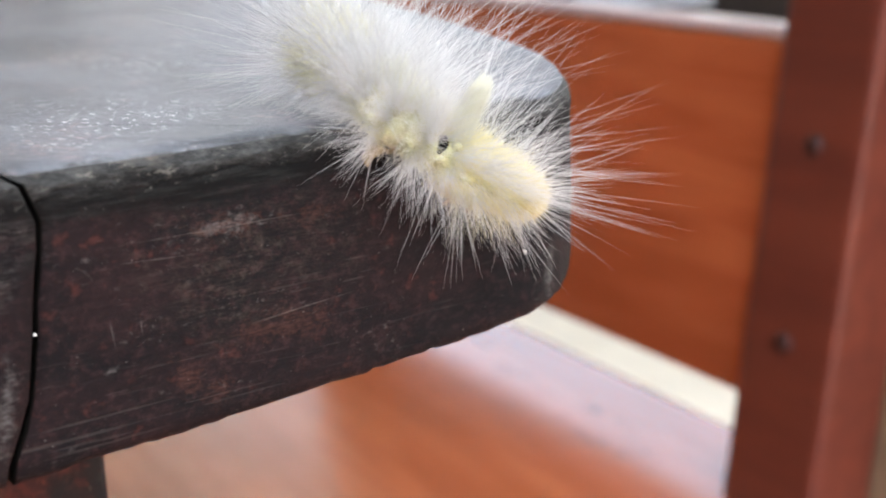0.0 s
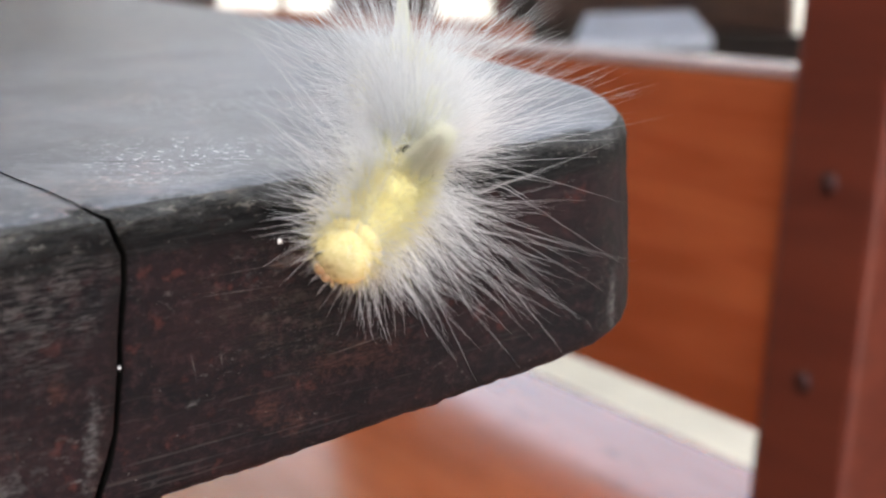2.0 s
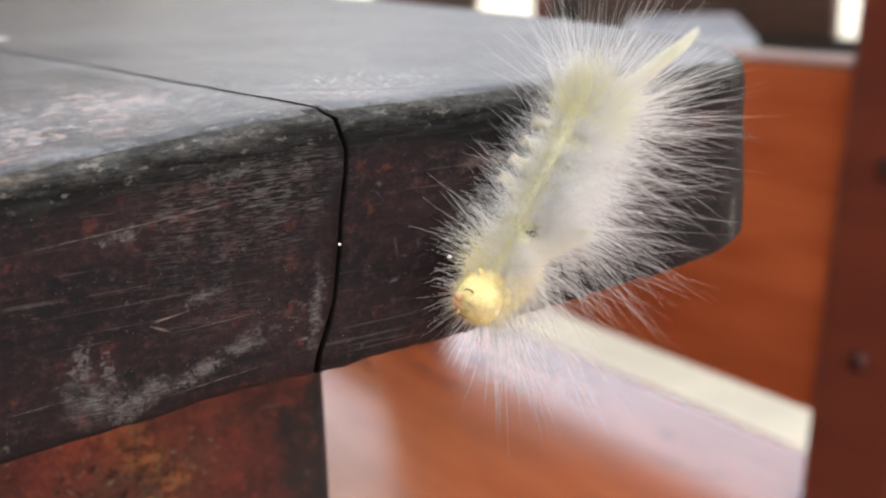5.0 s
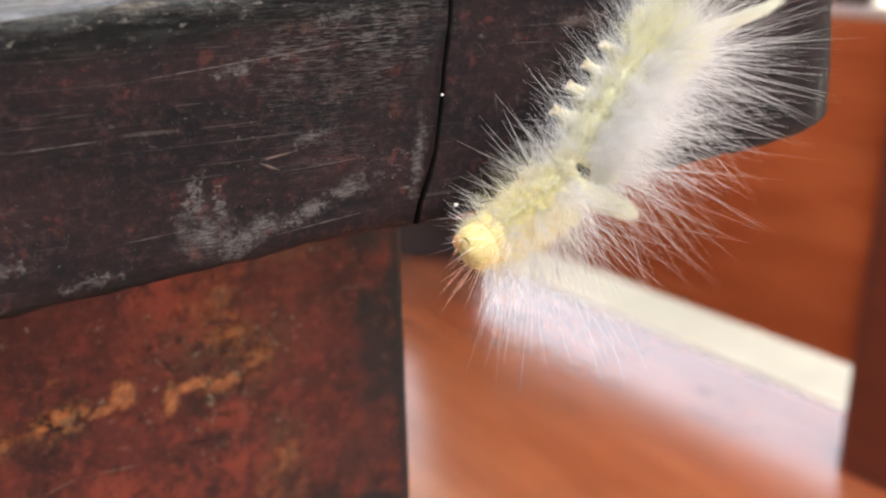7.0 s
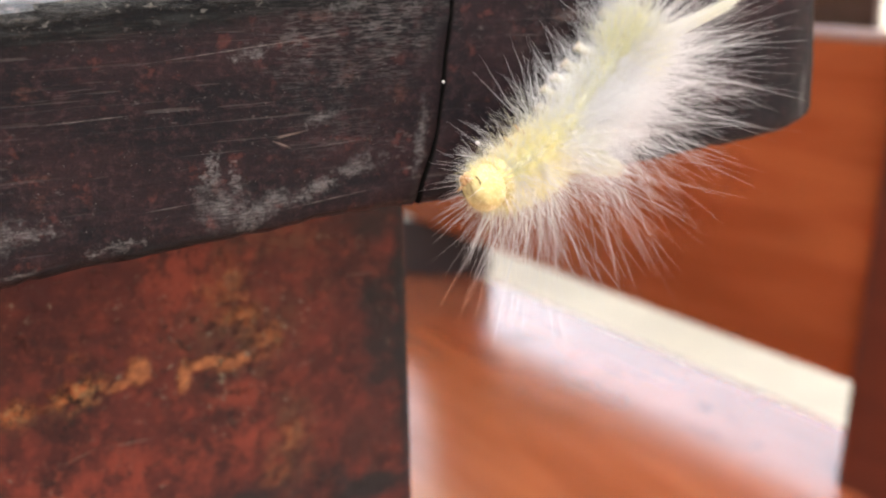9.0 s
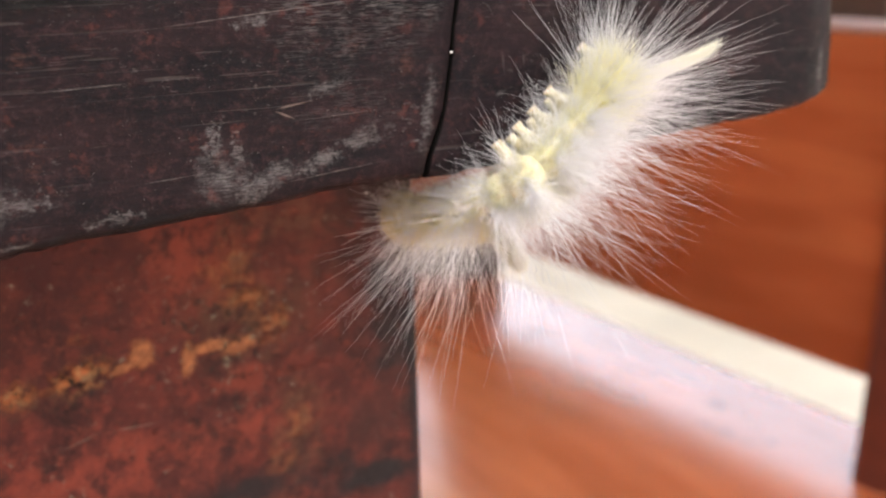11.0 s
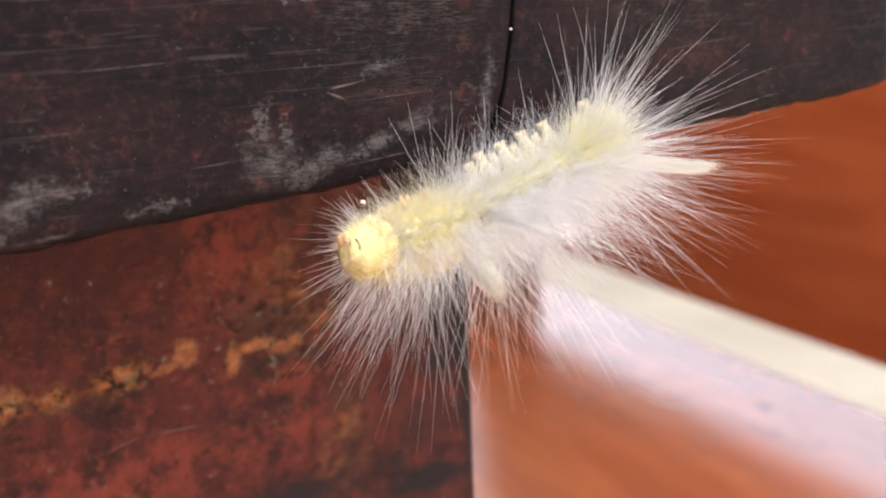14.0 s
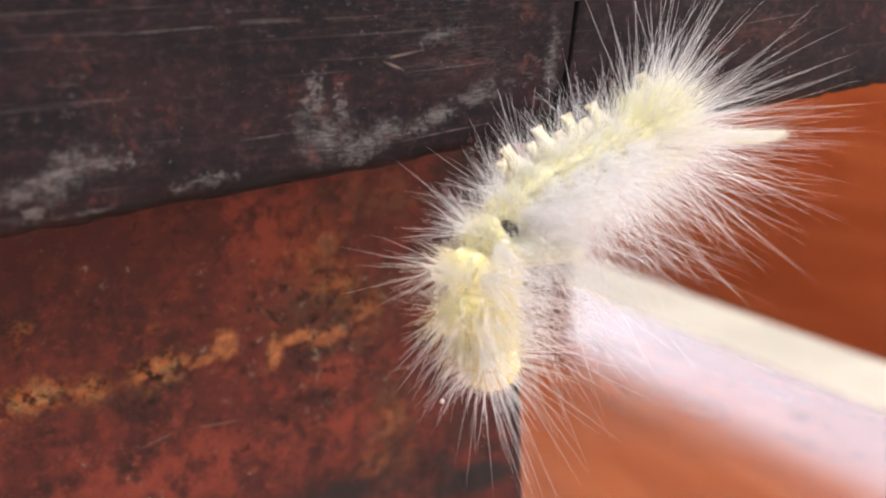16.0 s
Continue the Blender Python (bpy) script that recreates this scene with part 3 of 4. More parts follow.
BODY = skin_mat("pale lemon skin", (0.60, 0.57, 0.35), 0.55, 0.12, 0.4)
HEADSKIN = face_mat()
TAIL = skin_mat("lemon yellow skin", (0.90, 0.82, 0.43), 0.7, 0.12, 0.4)
BRUSH = skin_mat("matted cream hair", (0.92, 0.88, 0.66), 0.9)
GRIME = plain("black grime in the joint", (0.004, 0.0035, 0.003), 0.9, 0.2, 600, 0.05)
VELVET = plain("black velvet band", (0.006, 0.005, 0.005), 0.9, 0.1, 900, 0.1)
TAN_HAIR = hair_mat("tan seta", (0.93, 0.86, 0.63), 0.5)
AMBER = skin_mat("amber foot", (0.52, 0.34, 0.18))
PROLEG = skin_mat("translucent pale foot", (0.46, 0.43, 0.27), 0.6, 0.12, 0.5)
FOOT = skin_mat("tan hooked sole", (0.42, 0.35, 0.23), 0.7)
BOUNCE_DECK = varnished("dark bounce-cutting boards", (0.22, 0.120, 0.072), (0.32, 0.175, 0.108), 0.5, 0.1)
GRAIN = plain("white crumb", (0.62, 0.60, 0.56), 0.5, 0.1, 900)


# ---- structure ----
def sheet(name, pts, material, label):
    bm = bmesh.new()
    bm.faces.new([bm.verts.new(p) for p in pts])
    return tagged(part(name, bm, material, None, label, False), kind="structure")


sheet("floor", [(-60, -60, 0), (60, -60, 0), (60, 60, 0), (-60, 60, 0)], CREAM, "cream terrace floor reaching far out")
# unseen dark boards, added to lessen light bounced up onto leg and slab
bm = bmesh.new()
box(bm, (-4.98, -3.2, 0.002), (0.40, 2.6, 0.014), 0.002)
tagged(part("floor", bm, BOUNCE_DECK, None, "unseen dark boards added under the table to cut bounce"), kind="structure")
bm = bmesh.new()
box(bm, (6.0, -12, 0), (6.2, 14, 2.6), 0.02)
tagged(part("wall_east", bm, LIME, None, "white limewashed garden wall in daylight"), kind="structure")
bm = bmesh.new()
box(bm, (-12, 9.0, 0), (5.98, 9.2, 2.6), 0.02)
tagged(part("wall_north", bm, LIME, None, "white limewashed garden wall in daylight"), kind="structure")
# dark wall out of view, added to close off light from the west
bm = bmesh.new()
box(bm, (-5.2, -12, 0), (-5.0, 8.98, 2.8), 0.02)
tagged(part("wall_west", bm, BROWN, None, "unseen dark boarded wall added on the west side"), kind="structure")


# unseen roof, added to hold sky and part of the sun off the table
bm = bmesh.new()
box(bm, (-5.0, -0.50, 2.70), (2.9, 8.98, 2.80), 0.01)
tagged(part("added_ceiling", bm, ADDED_ROOF, None, "unseen pale roof added to block sky and sun"), kind="structure")
# columns out of view, added to carry that roof
for x, y in ((2.7, -0.45), (2.7, 8.7), (-3.0, -0.45)):
    bm = bmesh.new()
    box(bm, (x, y, 0), (x + 0.12, y + 0.12, 2.69), 0.01)
    tagged(part("column", bm, BROWN, None, "unseen dark column added under the roof"), kind="structure")


# ---- the worn table ----
CRACK = ((0.7050, -0.0030), (0.7122, -0.0027), (0.7136, -0.0025), (0.7160, -0.0016), (0.7192, -0.0003), (0.7220, 0.0008), (0.7256, 0.0016), (0.7300, 0.0021), (0.7340, 0.0027), (0.7382, 0.0034), (0.7415, 0.0038), (0.7444, 0.0039), (0.7465, 0.0038), (0.7474, 0.0035), (0.7484, 0.0025), (0.7492, 0.0010), (0.7500, 0.0003), (0.7600, 0.0002))


def crack_shift(z):
    return float(np.interp(z, [c[0] for c in CRACK], [c[1] for c in CRACK]))


def dense(points, step):
    """Points along a polyline at about that spacing, wider far from the camera."""
    out = []
    for a, b in zip(points, points[1:]):
        a, b = Vector(a), Vector(b)
        d = (b - a).length
        s = step * (1 + 8 * max(0, min(a.y, b.y)))
        n = max(1, int(d / s))
        out += [a.lerp(b, i / n) for i in range(n)]
    return out


def sink(x):
    """How far the worn middle planks have sunk below the outer one."""
    u = max(0.0, min(1.0, (-0.0872 - x) / 0.075))
    return 0.0060 * (u - 0.06 * math.sin(2 * math.pi * u))


def plank(name, outline, z_top, z_bot, radius, parent, label):
    """A thick board from its outline seen from above (anticlockwise). radius: rounding of the upper edge at each point."""
    n = len(outline)
    flat = [Vector((p[0], p[1])) for p in outline]
    nor = []
    for i in range(n):
        d = flat[(i + 1) % n] - flat[i - 1]
        nor.append(Vector((d.y, -d.x)).normalized())
    bm = bmesh.new()
    rings = []
    prof = [("in", 1.0, 0.0), ("in", 0.62, 0.06), ("in", 0.32, 0.22), ("in", 0.10, 0.55), ("in", 0.0, 1.0)]
    prof += [("z", f, 0) for f in (0.16, 0.20, 0.25, 0.32, 0.42, 0.52, 0.62, 0.72, 0.82, 0.91, 0.965)] + [("b", 0.0004, 0.0006), ("b", 0.0016, 0.0)]
    for kind, a, b in prof:
        ring = []
        for i in range(n):
            p, q, r = flat[i], nor[i], radius(flat[i])
            zb = z_bot(p.x, p.y)
            if kind == "in":
                inset, z = a * r, z_top - b * r * 0.85
            elif kind == "z":
                inset, z = 0.0, z_top - a * (z_top - zb)
                z = min(z, z_top - r * 0.86)
            else:
                inset, z = a * (2.0 if p.y > 0.003 and p.x > -0.02 else 1.0), zb + b
            w = Vector((p.x * 90, p.y * 90, z * 160))
            wob = 0.00022 * noise.noise(w) + 0.00016 * noise.noise(w * 3.1)
            if kind == "in":
                z += 0.35 * r / 0.0045 * (0.0009 * noise.noise(Vector((p.x * 55, p.y * 55, 3.0))) + 0.0003 * noise.noise(w * 2.3)) * (0.3 + b)
            if kind == "b":
                inset += 0.0005 * abs(noise.noise(Vector((p.x * 300, p.y * 300, 9))))
            at_joint = abs(p.x + 0.0872) < 0.0004
            x, y = p.x - (0.0 if at_joint else q.x * (inset - wob)), p.y - q.y * inset + q.y * wob
            near = max(0.0, 1 - abs(p.x + 0.0872) / 0.016)
            if near > 0:
                side_of = 1 if p.x > -0.0872 else -1
                gap = 0.0 if z > z_top - 0.0003 else 0.00014 + 0.00012 * noise.noise(Vector((7.0, p.y * 330, 2.0))) if p.y > 0.004 else 0.00044 if z < 0.7225 else 0.00030 + 0.00012 * noise.noise(Vector((5.0, p.y * 90, z * 260)))
                wander = 0.00035 * noise.noise(Vector((0.3, p.y * 130, z * 210))) + 0.00016 * noise.noise(Vector((2.3, p.y * 420, z * 420))) + 0.0012 * (noise.noise(Vector((1.7, p.y * 22, 0))) - noise.noise(Vector((1.7, 0, 0))))
                x += near * near * (3 - 2 * near) * (crack_shift(z) + side_of * gap + wander)
            ring.append(bm.verts.new((x, y, z)))
        rings.append(ring)
    for a, b in zip(rings, rings[1:]):
        for i in range(n):
            bm.faces.new((a[i], b[i], b[(i + 1) % n], a[(i + 1) % n]))
    top = bm.faces.new(rings[0])
    bot = bm.faces.new(rings[-1][::-1])
    top.material_index = 1
    for j in range(1, 16):
        piece = [f for f in bm.faces if f.material_index == 1]
        edges = {e for f in piece for e in f.edges}
        bmesh.ops.bisect_plane(bm, geom=piece + list(edges) + list({v for e in edges for v in e.verts}), plane_co=(-0.0872 - 0.005 * j, 0, 0), plane_no=(1, 0, 0), dist=1e-6)
    faces = bmesh.ops.triangulate(bm, faces=[f for f in bm.faces if f.material_index == 1])["faces"]
    for v in bm.verts:
        v.co.z -= sink(v.co.x) * max(0.0, min(1.0, (v.co.z - 0.725) / (z_top - 0.725))) ** 2
    bmesh.ops.triangulate(bm, faces=[bot])
    for f in faces:
        f.material_index = 1
    bmesh.ops.recalc_face_normals(bm, faces=bm.faces)
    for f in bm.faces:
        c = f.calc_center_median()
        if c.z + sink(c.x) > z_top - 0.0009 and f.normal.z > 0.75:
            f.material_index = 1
    for f in bm.faces:
        c = f.calc_center_median()
        if abs(c.x + 0.0860) < 0.006 and abs(f.normal.x) > 0.8 and c.z + sink(c.x) < z_top - 0.0002:
            f.material_index = 2
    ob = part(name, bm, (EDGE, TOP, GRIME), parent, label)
    for poly in ob.data.polygons:
        if abs(poly.normal.z) > 0.9999:
            poly.use_smooth = False
    return ob


def bottom(x, y):
    z = 0.7119 + 0.0045 * max(0.0, min(1.0, (x + 0.085) / 0.08)) ** 1.3 - 0.068 * max(0.0, min(0.110, -0.1010 - x))
    if x > -0.012:
        z += 0.010 * ((x + 0.012) / 0.05) ** 1.2 * (1 if y < 0.02 else 0.3)
    v = Vector((x * 110, y * 110, 0))
    return z + 0.0004 * noise.noise(v) + 0.00035 * noise.noise(v * 3.7) - 0.0006 * max(0, noise.noise(v * 1.7 + Vector((4, 0, 0))) - 0.25)


def round_edge(p):
    if abs(p.x + 0.0872) < 0.0004:
        return 0.00010 if p.y > 0.004 else 0.0020
    return 0.0045


table = thing("table", Matrix.Identity(4), "old dark-varnished table of thick planks with scuffed worn edges", "table")
side = [(-0.0060, 0.0010), (-0.0030, 0.0024), (0.0010, 0.0055), (0.0060, 0.0105), (0.0125, 0.0185), (0.0195, 0.0290), (0.0265, 0.0410), (0.0350, 0.0640), (0.0480, 0.1010), (0.0680, 0.1710), (0.0960, 0.2790), (0.1230, 0.4000), (0.1610, 0.5700), (0.2050, 0.7800), (0.2450, 0.9800), (0.3000, 1.2800), (0.3000, 1.4500)]
outer = dense([(-0.08712, 1.45), (-0.08712, 0.0)], 0.0022) + dense([(-0.08712, 0.0), (-0.0105, 0.0)] + side + [(-0.08712, 1.45)], 0.0016)
plank("plank", outer, 0.7500, bottom, round_edge, table, "outer plank, rounded end, thin black joint beside it")
inner = dense([(-0.36, 1.45), (-0.36, 0.0)], 0.02) + dense([(-0.36, 0.0), (-0.08728, 0.0)], 0.0018) + dense([(-0.08728, 0.0), (-0.08728, 1.45), (-0.36, 1.45)], 0.0024)
plank("plank", inner, 0.7498, bottom, round_edge, table, "broad plank, grey scuffs on its dark end")
last = dense([(-0.70, 1.45), (-0.70, 0.0), (-0.361, 0.0), (-0.361, 1.45), (-0.70, 1.45)], 0.012)
plank("plank", last, 0.7495, bottom, round_edge, table, "dark worn plank")
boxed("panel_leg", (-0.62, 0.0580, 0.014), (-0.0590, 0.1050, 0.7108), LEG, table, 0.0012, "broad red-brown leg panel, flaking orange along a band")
boxed("panel_leg", (-0.62, 1.3000, 0.014), (-0.0590, 1.3450, 0.7108), LEG, table, 0.0012, "broad red-brown leg panel")
bm = bmesh.new()
bmesh.ops.create_uvsphere(bm, u_segments=14, v_segments=8, radius=0.003)
for v in bm.verts:
    v.co.z = 0.0006 + max(0, v.co.z) * 0.6
    v.co = Vector((-0.0775, 0.199, 0.7494)) + v.co
part("nail", bm, STEEL, table, "dull steel nail head")

# ---- bench beside the table ----
bench = thing("bench", pose(0.434, 0.345, 0, 0, 0, -3.3), "orange-red varnished wooden bench with a plank backrest, seat reflecting the sky", "bench")
lean = pose(0, 0, 0.475, 0, 7.0, 0) @ pose(0, 0, -0.475)
boxed("seat", (-0.52, -0.60, 0.387), (0.060, 0.78, 0.415), SEAT, bench, 0.004, "glossy orange seat board")
boxed("backrest", (0.0, 0.004, 0.475), (0.045, 0.630, 0.690), ORANGE, bench, 0.004, "broad orange backrest board", lean)
# ledge deepened and coloured pale to draw the reflection along the top
boxed("cap", (-0.001, 0.004, 0.6912), (0.150, 0.630, 0.6970), CAP, bench, 0.0015, "top ledge of the backrest, bright reflection put in its colour", lean)
boxed("rail", (0.0, 0.632, 0.475), (0.045, 0.780, 0.545), ORANGE, bench, 0.004, "narrow orange rail", lean)
boxed("post", (-0.012, -0.066, 0.0), (0.040, 0.002, 1.02), RED, bench, 0.005, "dark red square post", lean)
# near-black block filling the left end of the gap above the seat
boxed("block", (-0.30, 0.0, 0.4152), (-0.006, 0.016, 0.4745), BLACKISH, bench, 0.002, "near-black block in the gap under the backrest", bench.matrix_world.inverted() @ pose(0.5360, 0.9085, 0, 0, 0, -35.9))
boxed("side_board", (0.045, -0.230, 0.0), (0.060, -0.040, 1.00), TAN, bench, 0.003, "tan board beside the post", lean)
for y, z in ((-0.033, 0.635), (-0.031, 0.520)):
    bm = bmesh.new()
    bmesh.ops.create_cone(bm, cap_ends=True, segments=20, radius1=0.0062, radius2=0.0060, depth=0.0025)
    for v in bm.verts:
        v.co = lean @ (pose(-0.0120, y, z, 0, 90, 0) @ v.co)
    part("plug", bm, PLUG, bench, "dark plug")
for x in (-0.48, 0.0):
    for y in (-0.56, 0.56):
        boxed("leg", (x - 0.025, y - 0.025, 0.014 if x < -0.1 else 0.0), (x + 0.025, y + 0.025, 0.387), RED, bench, 0.004)

# ---- things farther off ----
railing = thing("terrace_railing", pose(3.0, 0, 0), "dark red-brown boarded terrace railing with bright gaps", "railing")
boxed("rail", (-0.03, 3.72, 0.345), (0.05, 8.6, 0.440), ORANGE, railing, 0.006, "orange-red bottom rail")
boxed("rail", (-0.03, 0.3, 0.345), (0.05, 3.718, 0.440), BLACKISH, railing, 0.006, "black bottom rail")
boxed("rail", (-0.03, 0.3, 1.000), (0.05, 8.6, 1.060), RED, railing, 0.006, "red top rail")
boxed("skirt", (0.0, 0.3, 0.0), (0.03, 8.6, 0.343), BROWN, railing, 0.004, "dark skirting board")
for y0, y1, top, stuff in ((0.9, 2.10, 0.998, BROWN), (2.49, 2.69, 0.998, BROWN), (2.692, 2.835, 0.585, BROWN), (2.837, 3.30, 0.998, BROWN), (3.305, 3.70, 0.998, BROWN), (3.702, 3.884, 0.560, BLACKISH), (3.885, 3.995, 0.998, RED), (4.41, 4.80, 0.998, BROWN), (4.805, 5.26, 0.998, RED), (5.755, 5.795, 0.998, RED), (6.56, 7.10, 0.998, BROWN), (7.105, 7.70, 0.998, RED), (8.25, 8.59, 0.998, BROWN)):
    boxed("board", (0.0, y0, 0.442), (0.03, y1, top), stuff, railing, 0.004)
side_table = thing("side_table", pose(2.10, 1.96, 0, 0, 0, 47), "long low table with a pale blue-white top", "table")
boxed("tabletop", (0, 0, 0.495), (0.98, 0.32, 0.525), GLOSSY, side_table, 0.004, "pale blue-white tabletop")
for x, y in ((0.06, 0.04), (0.88, 0.04), (0.06, 0.24), (0.88, 0.24)):
    boxed("leg", (x, y, 0.0), (x + 0.05, y + 0.05, 0.495), BROWN, side_table, 0.003)

# ---- a grain lodged in the joint ----
bm = bmesh.new()
bmesh.ops.create_icosphere(bm, subdivisions=2, radius=0.00020)
for v in bm.verts:
    v.co = Vector((-0.08505, -0.0001, 0.7304)) + v.co * (1 + 0.35 * noise.noise(v.co * 2600))
tagged(part("grain", bm, GRAIN), "tiny white grain lodged in the table's joint", "grain")


# ---- the caterpillar ----
def hairs(name, parent, material, roots, ways, lengths, thick, droop, rng, label="", taper=0.25):
    """Many fine tapered bristles as one mesh."""
    roots, ways, lengths = np.array(roots), np.array(ways), np.array(lengths)
    n = len(roots)
    ways /= np.linalg.norm(ways, axis=1)[:, None]
    any_way = rng.normal(size=(n, 3))
    u = np.cross(ways, any_way)
    u /= np.linalg.norm(u, axis=1)[:, None]
    w = np.cross(ways, u)
    bend = rng.normal(size=(n, 1)) * droop
    verts = np.zeros((n, 10, 3))
    for k, (f, r) in enumerate(((0.0, 1.0), (0.4, 0.85), (0.75, 0.55))):
        centre = roots + ways * (lengths * f)[:, None] + u * bend * (lengths * f * f)[:, None]
        for j in range(3):
            a = 2 * math.pi * j / 3
            verts[:, 3 * k + j] = centre + (u * math.cos(a) + w * math.sin(a)) * thick * r
    verts[:, 9] = roots + ways * lengths[:, None] + u * bend * lengths[:, None]
    one = []
    for k in range(2):
        for j in range(3):
            i = (j + 1) % 3
            one.append((3 * k + j, 3 * k + i, 3 * k + 3 + i, 3 * k + 3 + j))
    one += [(6, 7, 9), (7, 8, 9), (8, 6, 9)]
    faces = [tuple(10 * h + v for v in f) for h in range(n) for f in one]
    me = bpy.data.meshes.new(name)
    me.from_pydata(verts.reshape(-1, 3).tolist(), [], faces)
    me.materials.append(material)
    for p in me.polygons:
        p.use_smooth = True
    ob = new(name, me)
    ob.parent = parent
    return tagged(ob, label, kind="stuff")


def ball(bm, centre, size, us=16, vs=10):
    vs_ = bmesh.ops.create_uvsphere(bm, u_segments=us, v_segments=vs, radius=1.0)["verts"]
    for v in vs_:
        v.co = Vector([centre[i] + v.co[i] * size[i] for i in range(3)])
    return vs_


SEGMENTS = 11
BASE = Vector((-0.060, 0.0, 0.730))
caterpillar = thing("caterpillar", Matrix.Translation(BASE), "pale yellow caterpillar bristling with long white hairs, on the table edge", "caterpillar")
NODDING = []
BRUSH_FOOT = Vector((0, 0, 0.0030))
WARTS = ((16, 18), (42, 46), (66, 42), (92, 20), (114, 18), (138, 9))


def segment(i):
    """One body ring with its warts, bristles, feet and, on some, brushes. +y to the head, +z the back."""
    rng = np.random.default_rng(40 + i)
    f = i / (SEGMENTS - 1)
    wide = 0.0035 * (0.72 + 0.28 * math.sin(math.pi * min(1, 0.18 + 0.75 * f))) + (0.0004 if i > 9 else 0.0009 if i > 8 else 0.0010 if i > 7 else 0.0006 if i < 2 else 0.0)
    bm = bmesh.new()
    for v in ball(bm, (0, 0, 0), (wide, 0.0036, wide * 0.94), 24, 16):
        v.co *= 1 + 0.05 * noise.noise(v.co * 700 + Vector((i, 0, 0)))
    ring = part("segment", bm, TAIL if i < 2 or i > 7 else BODY, caterpillar)
    roots, ways, lens = [], [], []
    fr, fw, fl = [], [], []
    dr, dw, dl = [], [], []
    front, back = max(0.0, (f - 0.72) / 0.28), max(0.0, (0.30 - f) / 0.30)
    part_way = 0.55 if i == 7 else -0.55 if i == 6 else 0.0
    for a, many in WARTS:
        for s in (-1, 1):
            n = np.array((s * math.sin(radians(a)), 0, math.cos(radians(a))))
            side_line = a == 92
            if side_line or (a == 42 and i < 8):
                bm = bmesh.new()
                size = (0.0008, 0.0025, 0.0009) if side_line else (0.0008, 0.0010, 0.0008)
                for v in ball(bm, n * wide * (0.95 if not side_line else 0.80 if i in (6, 7) else 0.90), size, 16, 10):
                    v.co += Vector(n) * (0.00022 * noise.noise(v.co * 900 + Vector((i, s, 0))) - (0.10 * v.co.y if side_line else 0.0))
                part("wart", bm, BODY, ring)
            low, top, thorax, tail_end = a > 90, a < 70, i > 6, i < 2
            lean = np.array((0, 0.75 * front - 0.85 * back + (part_way if a > 20 and not low else 0.0), 0.35 if 40 < a < 70 and not tail_end else 0.0))
            for _ in range(0 if thorax and a < 20 else many // 3 if thorax and a < 60 else many + (18 if tail_end else 26 if thorax and top else 0)):
                w = n + rng.normal(size=3) * (0.34, 0.46, 0.34) + lean
                if part_way * w[1] < 0 and not low and a > 20 and rng.random() > 0.25:
                    continue
                roots.append(n * wide * 0.97 + rng.normal(size=3) * 0.0004)
                ways.append(w)
                q = rng.random()
                ln = 0.006 + 0.008 * rng.random() if q < 0.54 else 0.013 + 0.0150 * rng.random() ** 1.5
                if low and not tail_end:
                    ln = (0.005 + 0.0105 * rng.random()) if thorax else 0.004 + 0.0085 * rng.random()
                elif side_line:
                    ln = 0.008 + 0.0115 * rng.random() if thorax else 0.005 + 0.007 * rng.random()
                elif low:
                    ln *= 0.85
                if top and 4 < i < 10:
                    ln *= 1.15
                lens.append(ln * (1.0 - (0.12 if i < 10 else 0.22) * min(1, 2 * front)))
            for _ in range((55 if a > 60 else 10 if a > 20 else 0) if thorax and top else (50 if i < 2 else 150) if top else 20 if side_line else 55):
                w = n + rng.normal(size=3) * (0.36, 0.5, 0.36) + lean
                if part_way * w[1] < 0.12 and part_way and not low and a > 20 and rng.random() > 0.30:
                    continue
                dr.append(n * wide * 0.97 + rng.normal(size=3) * 0.0006)
                dw.append(w)
                dl.append((0.0030 + 0.0080 * rng.random()) * (0.75 if front > 0.6 else 1.0) * (0.85 if low and not tail_end else 1.0))
            for _ in range(300 if top and thorax else 150 if side_line and not thorax else 300 if side_line else 240 if tail_end else 70):
                w = n + rng.normal(size=3) * 0.45 + lean * 0.6
                root = n * (wide * 0.95 + (0.0006 if side_line else 0.0)) + rng.normal(size=3) * ((0.0006, 0.0019, 0.0011) if side_line else (0.0008, 0.0013, 0.0008))
                if part_way * root[1] < -0.0002 and top and a > 20:
                    continue
                fr.append(root)
                fw.append(w)
                fl.append((0.0010 + 0.0016 * rng.random()) * (1.6 if i < 2 else 0.42 if side_line else 0.75 if thorax and top else 1.0))
    if i > 7:
        m = 900
        turn = rng.uniform(radians(118), radians(242), m)
        out = np.c_[np.sin(turn), np.zeros(m), np.cos(turn)]
        at = out * wide * 0.95 + np.c_[np.zeros(m), rng.uniform(-0.0022, 0.0022, m), np.zeros(m)]
        hairs("fuzz", ring, TAN_HAIR, at, out + rng.normal(size=(m, 3)) * 0.4 + (0, 0.3, 0), rng.uniform(0.0006, 0.0020, m), 0.000022, 0.15, rng, "tan fuzz of the underside")
    if i > 0:
        m = 700
        turn = rng.uniform(radians(68), radians(126), m) * rng.choice((-1, 1), m)
        out = np.c_[np.sin(turn), np.zeros(m), np.cos(turn)]
        at = out * (wide * 0.97 + 0.0003) + np.c_[np.zeros(m), rng.uniform(-0.0012 if i == 7 else -0.0020, 0.0020, m), np.zeros(m)]
        hairs("fuzz", ring, LEMON_HAIR, at, out + rng.normal(size=(m, 3)) * 0.45 - (0, 0.25 if i < 7 else -0.3, 0), rng.uniform(0.0005, 0.0015, m), 0.000022, 0.15, rng, "lemon down along the flank")
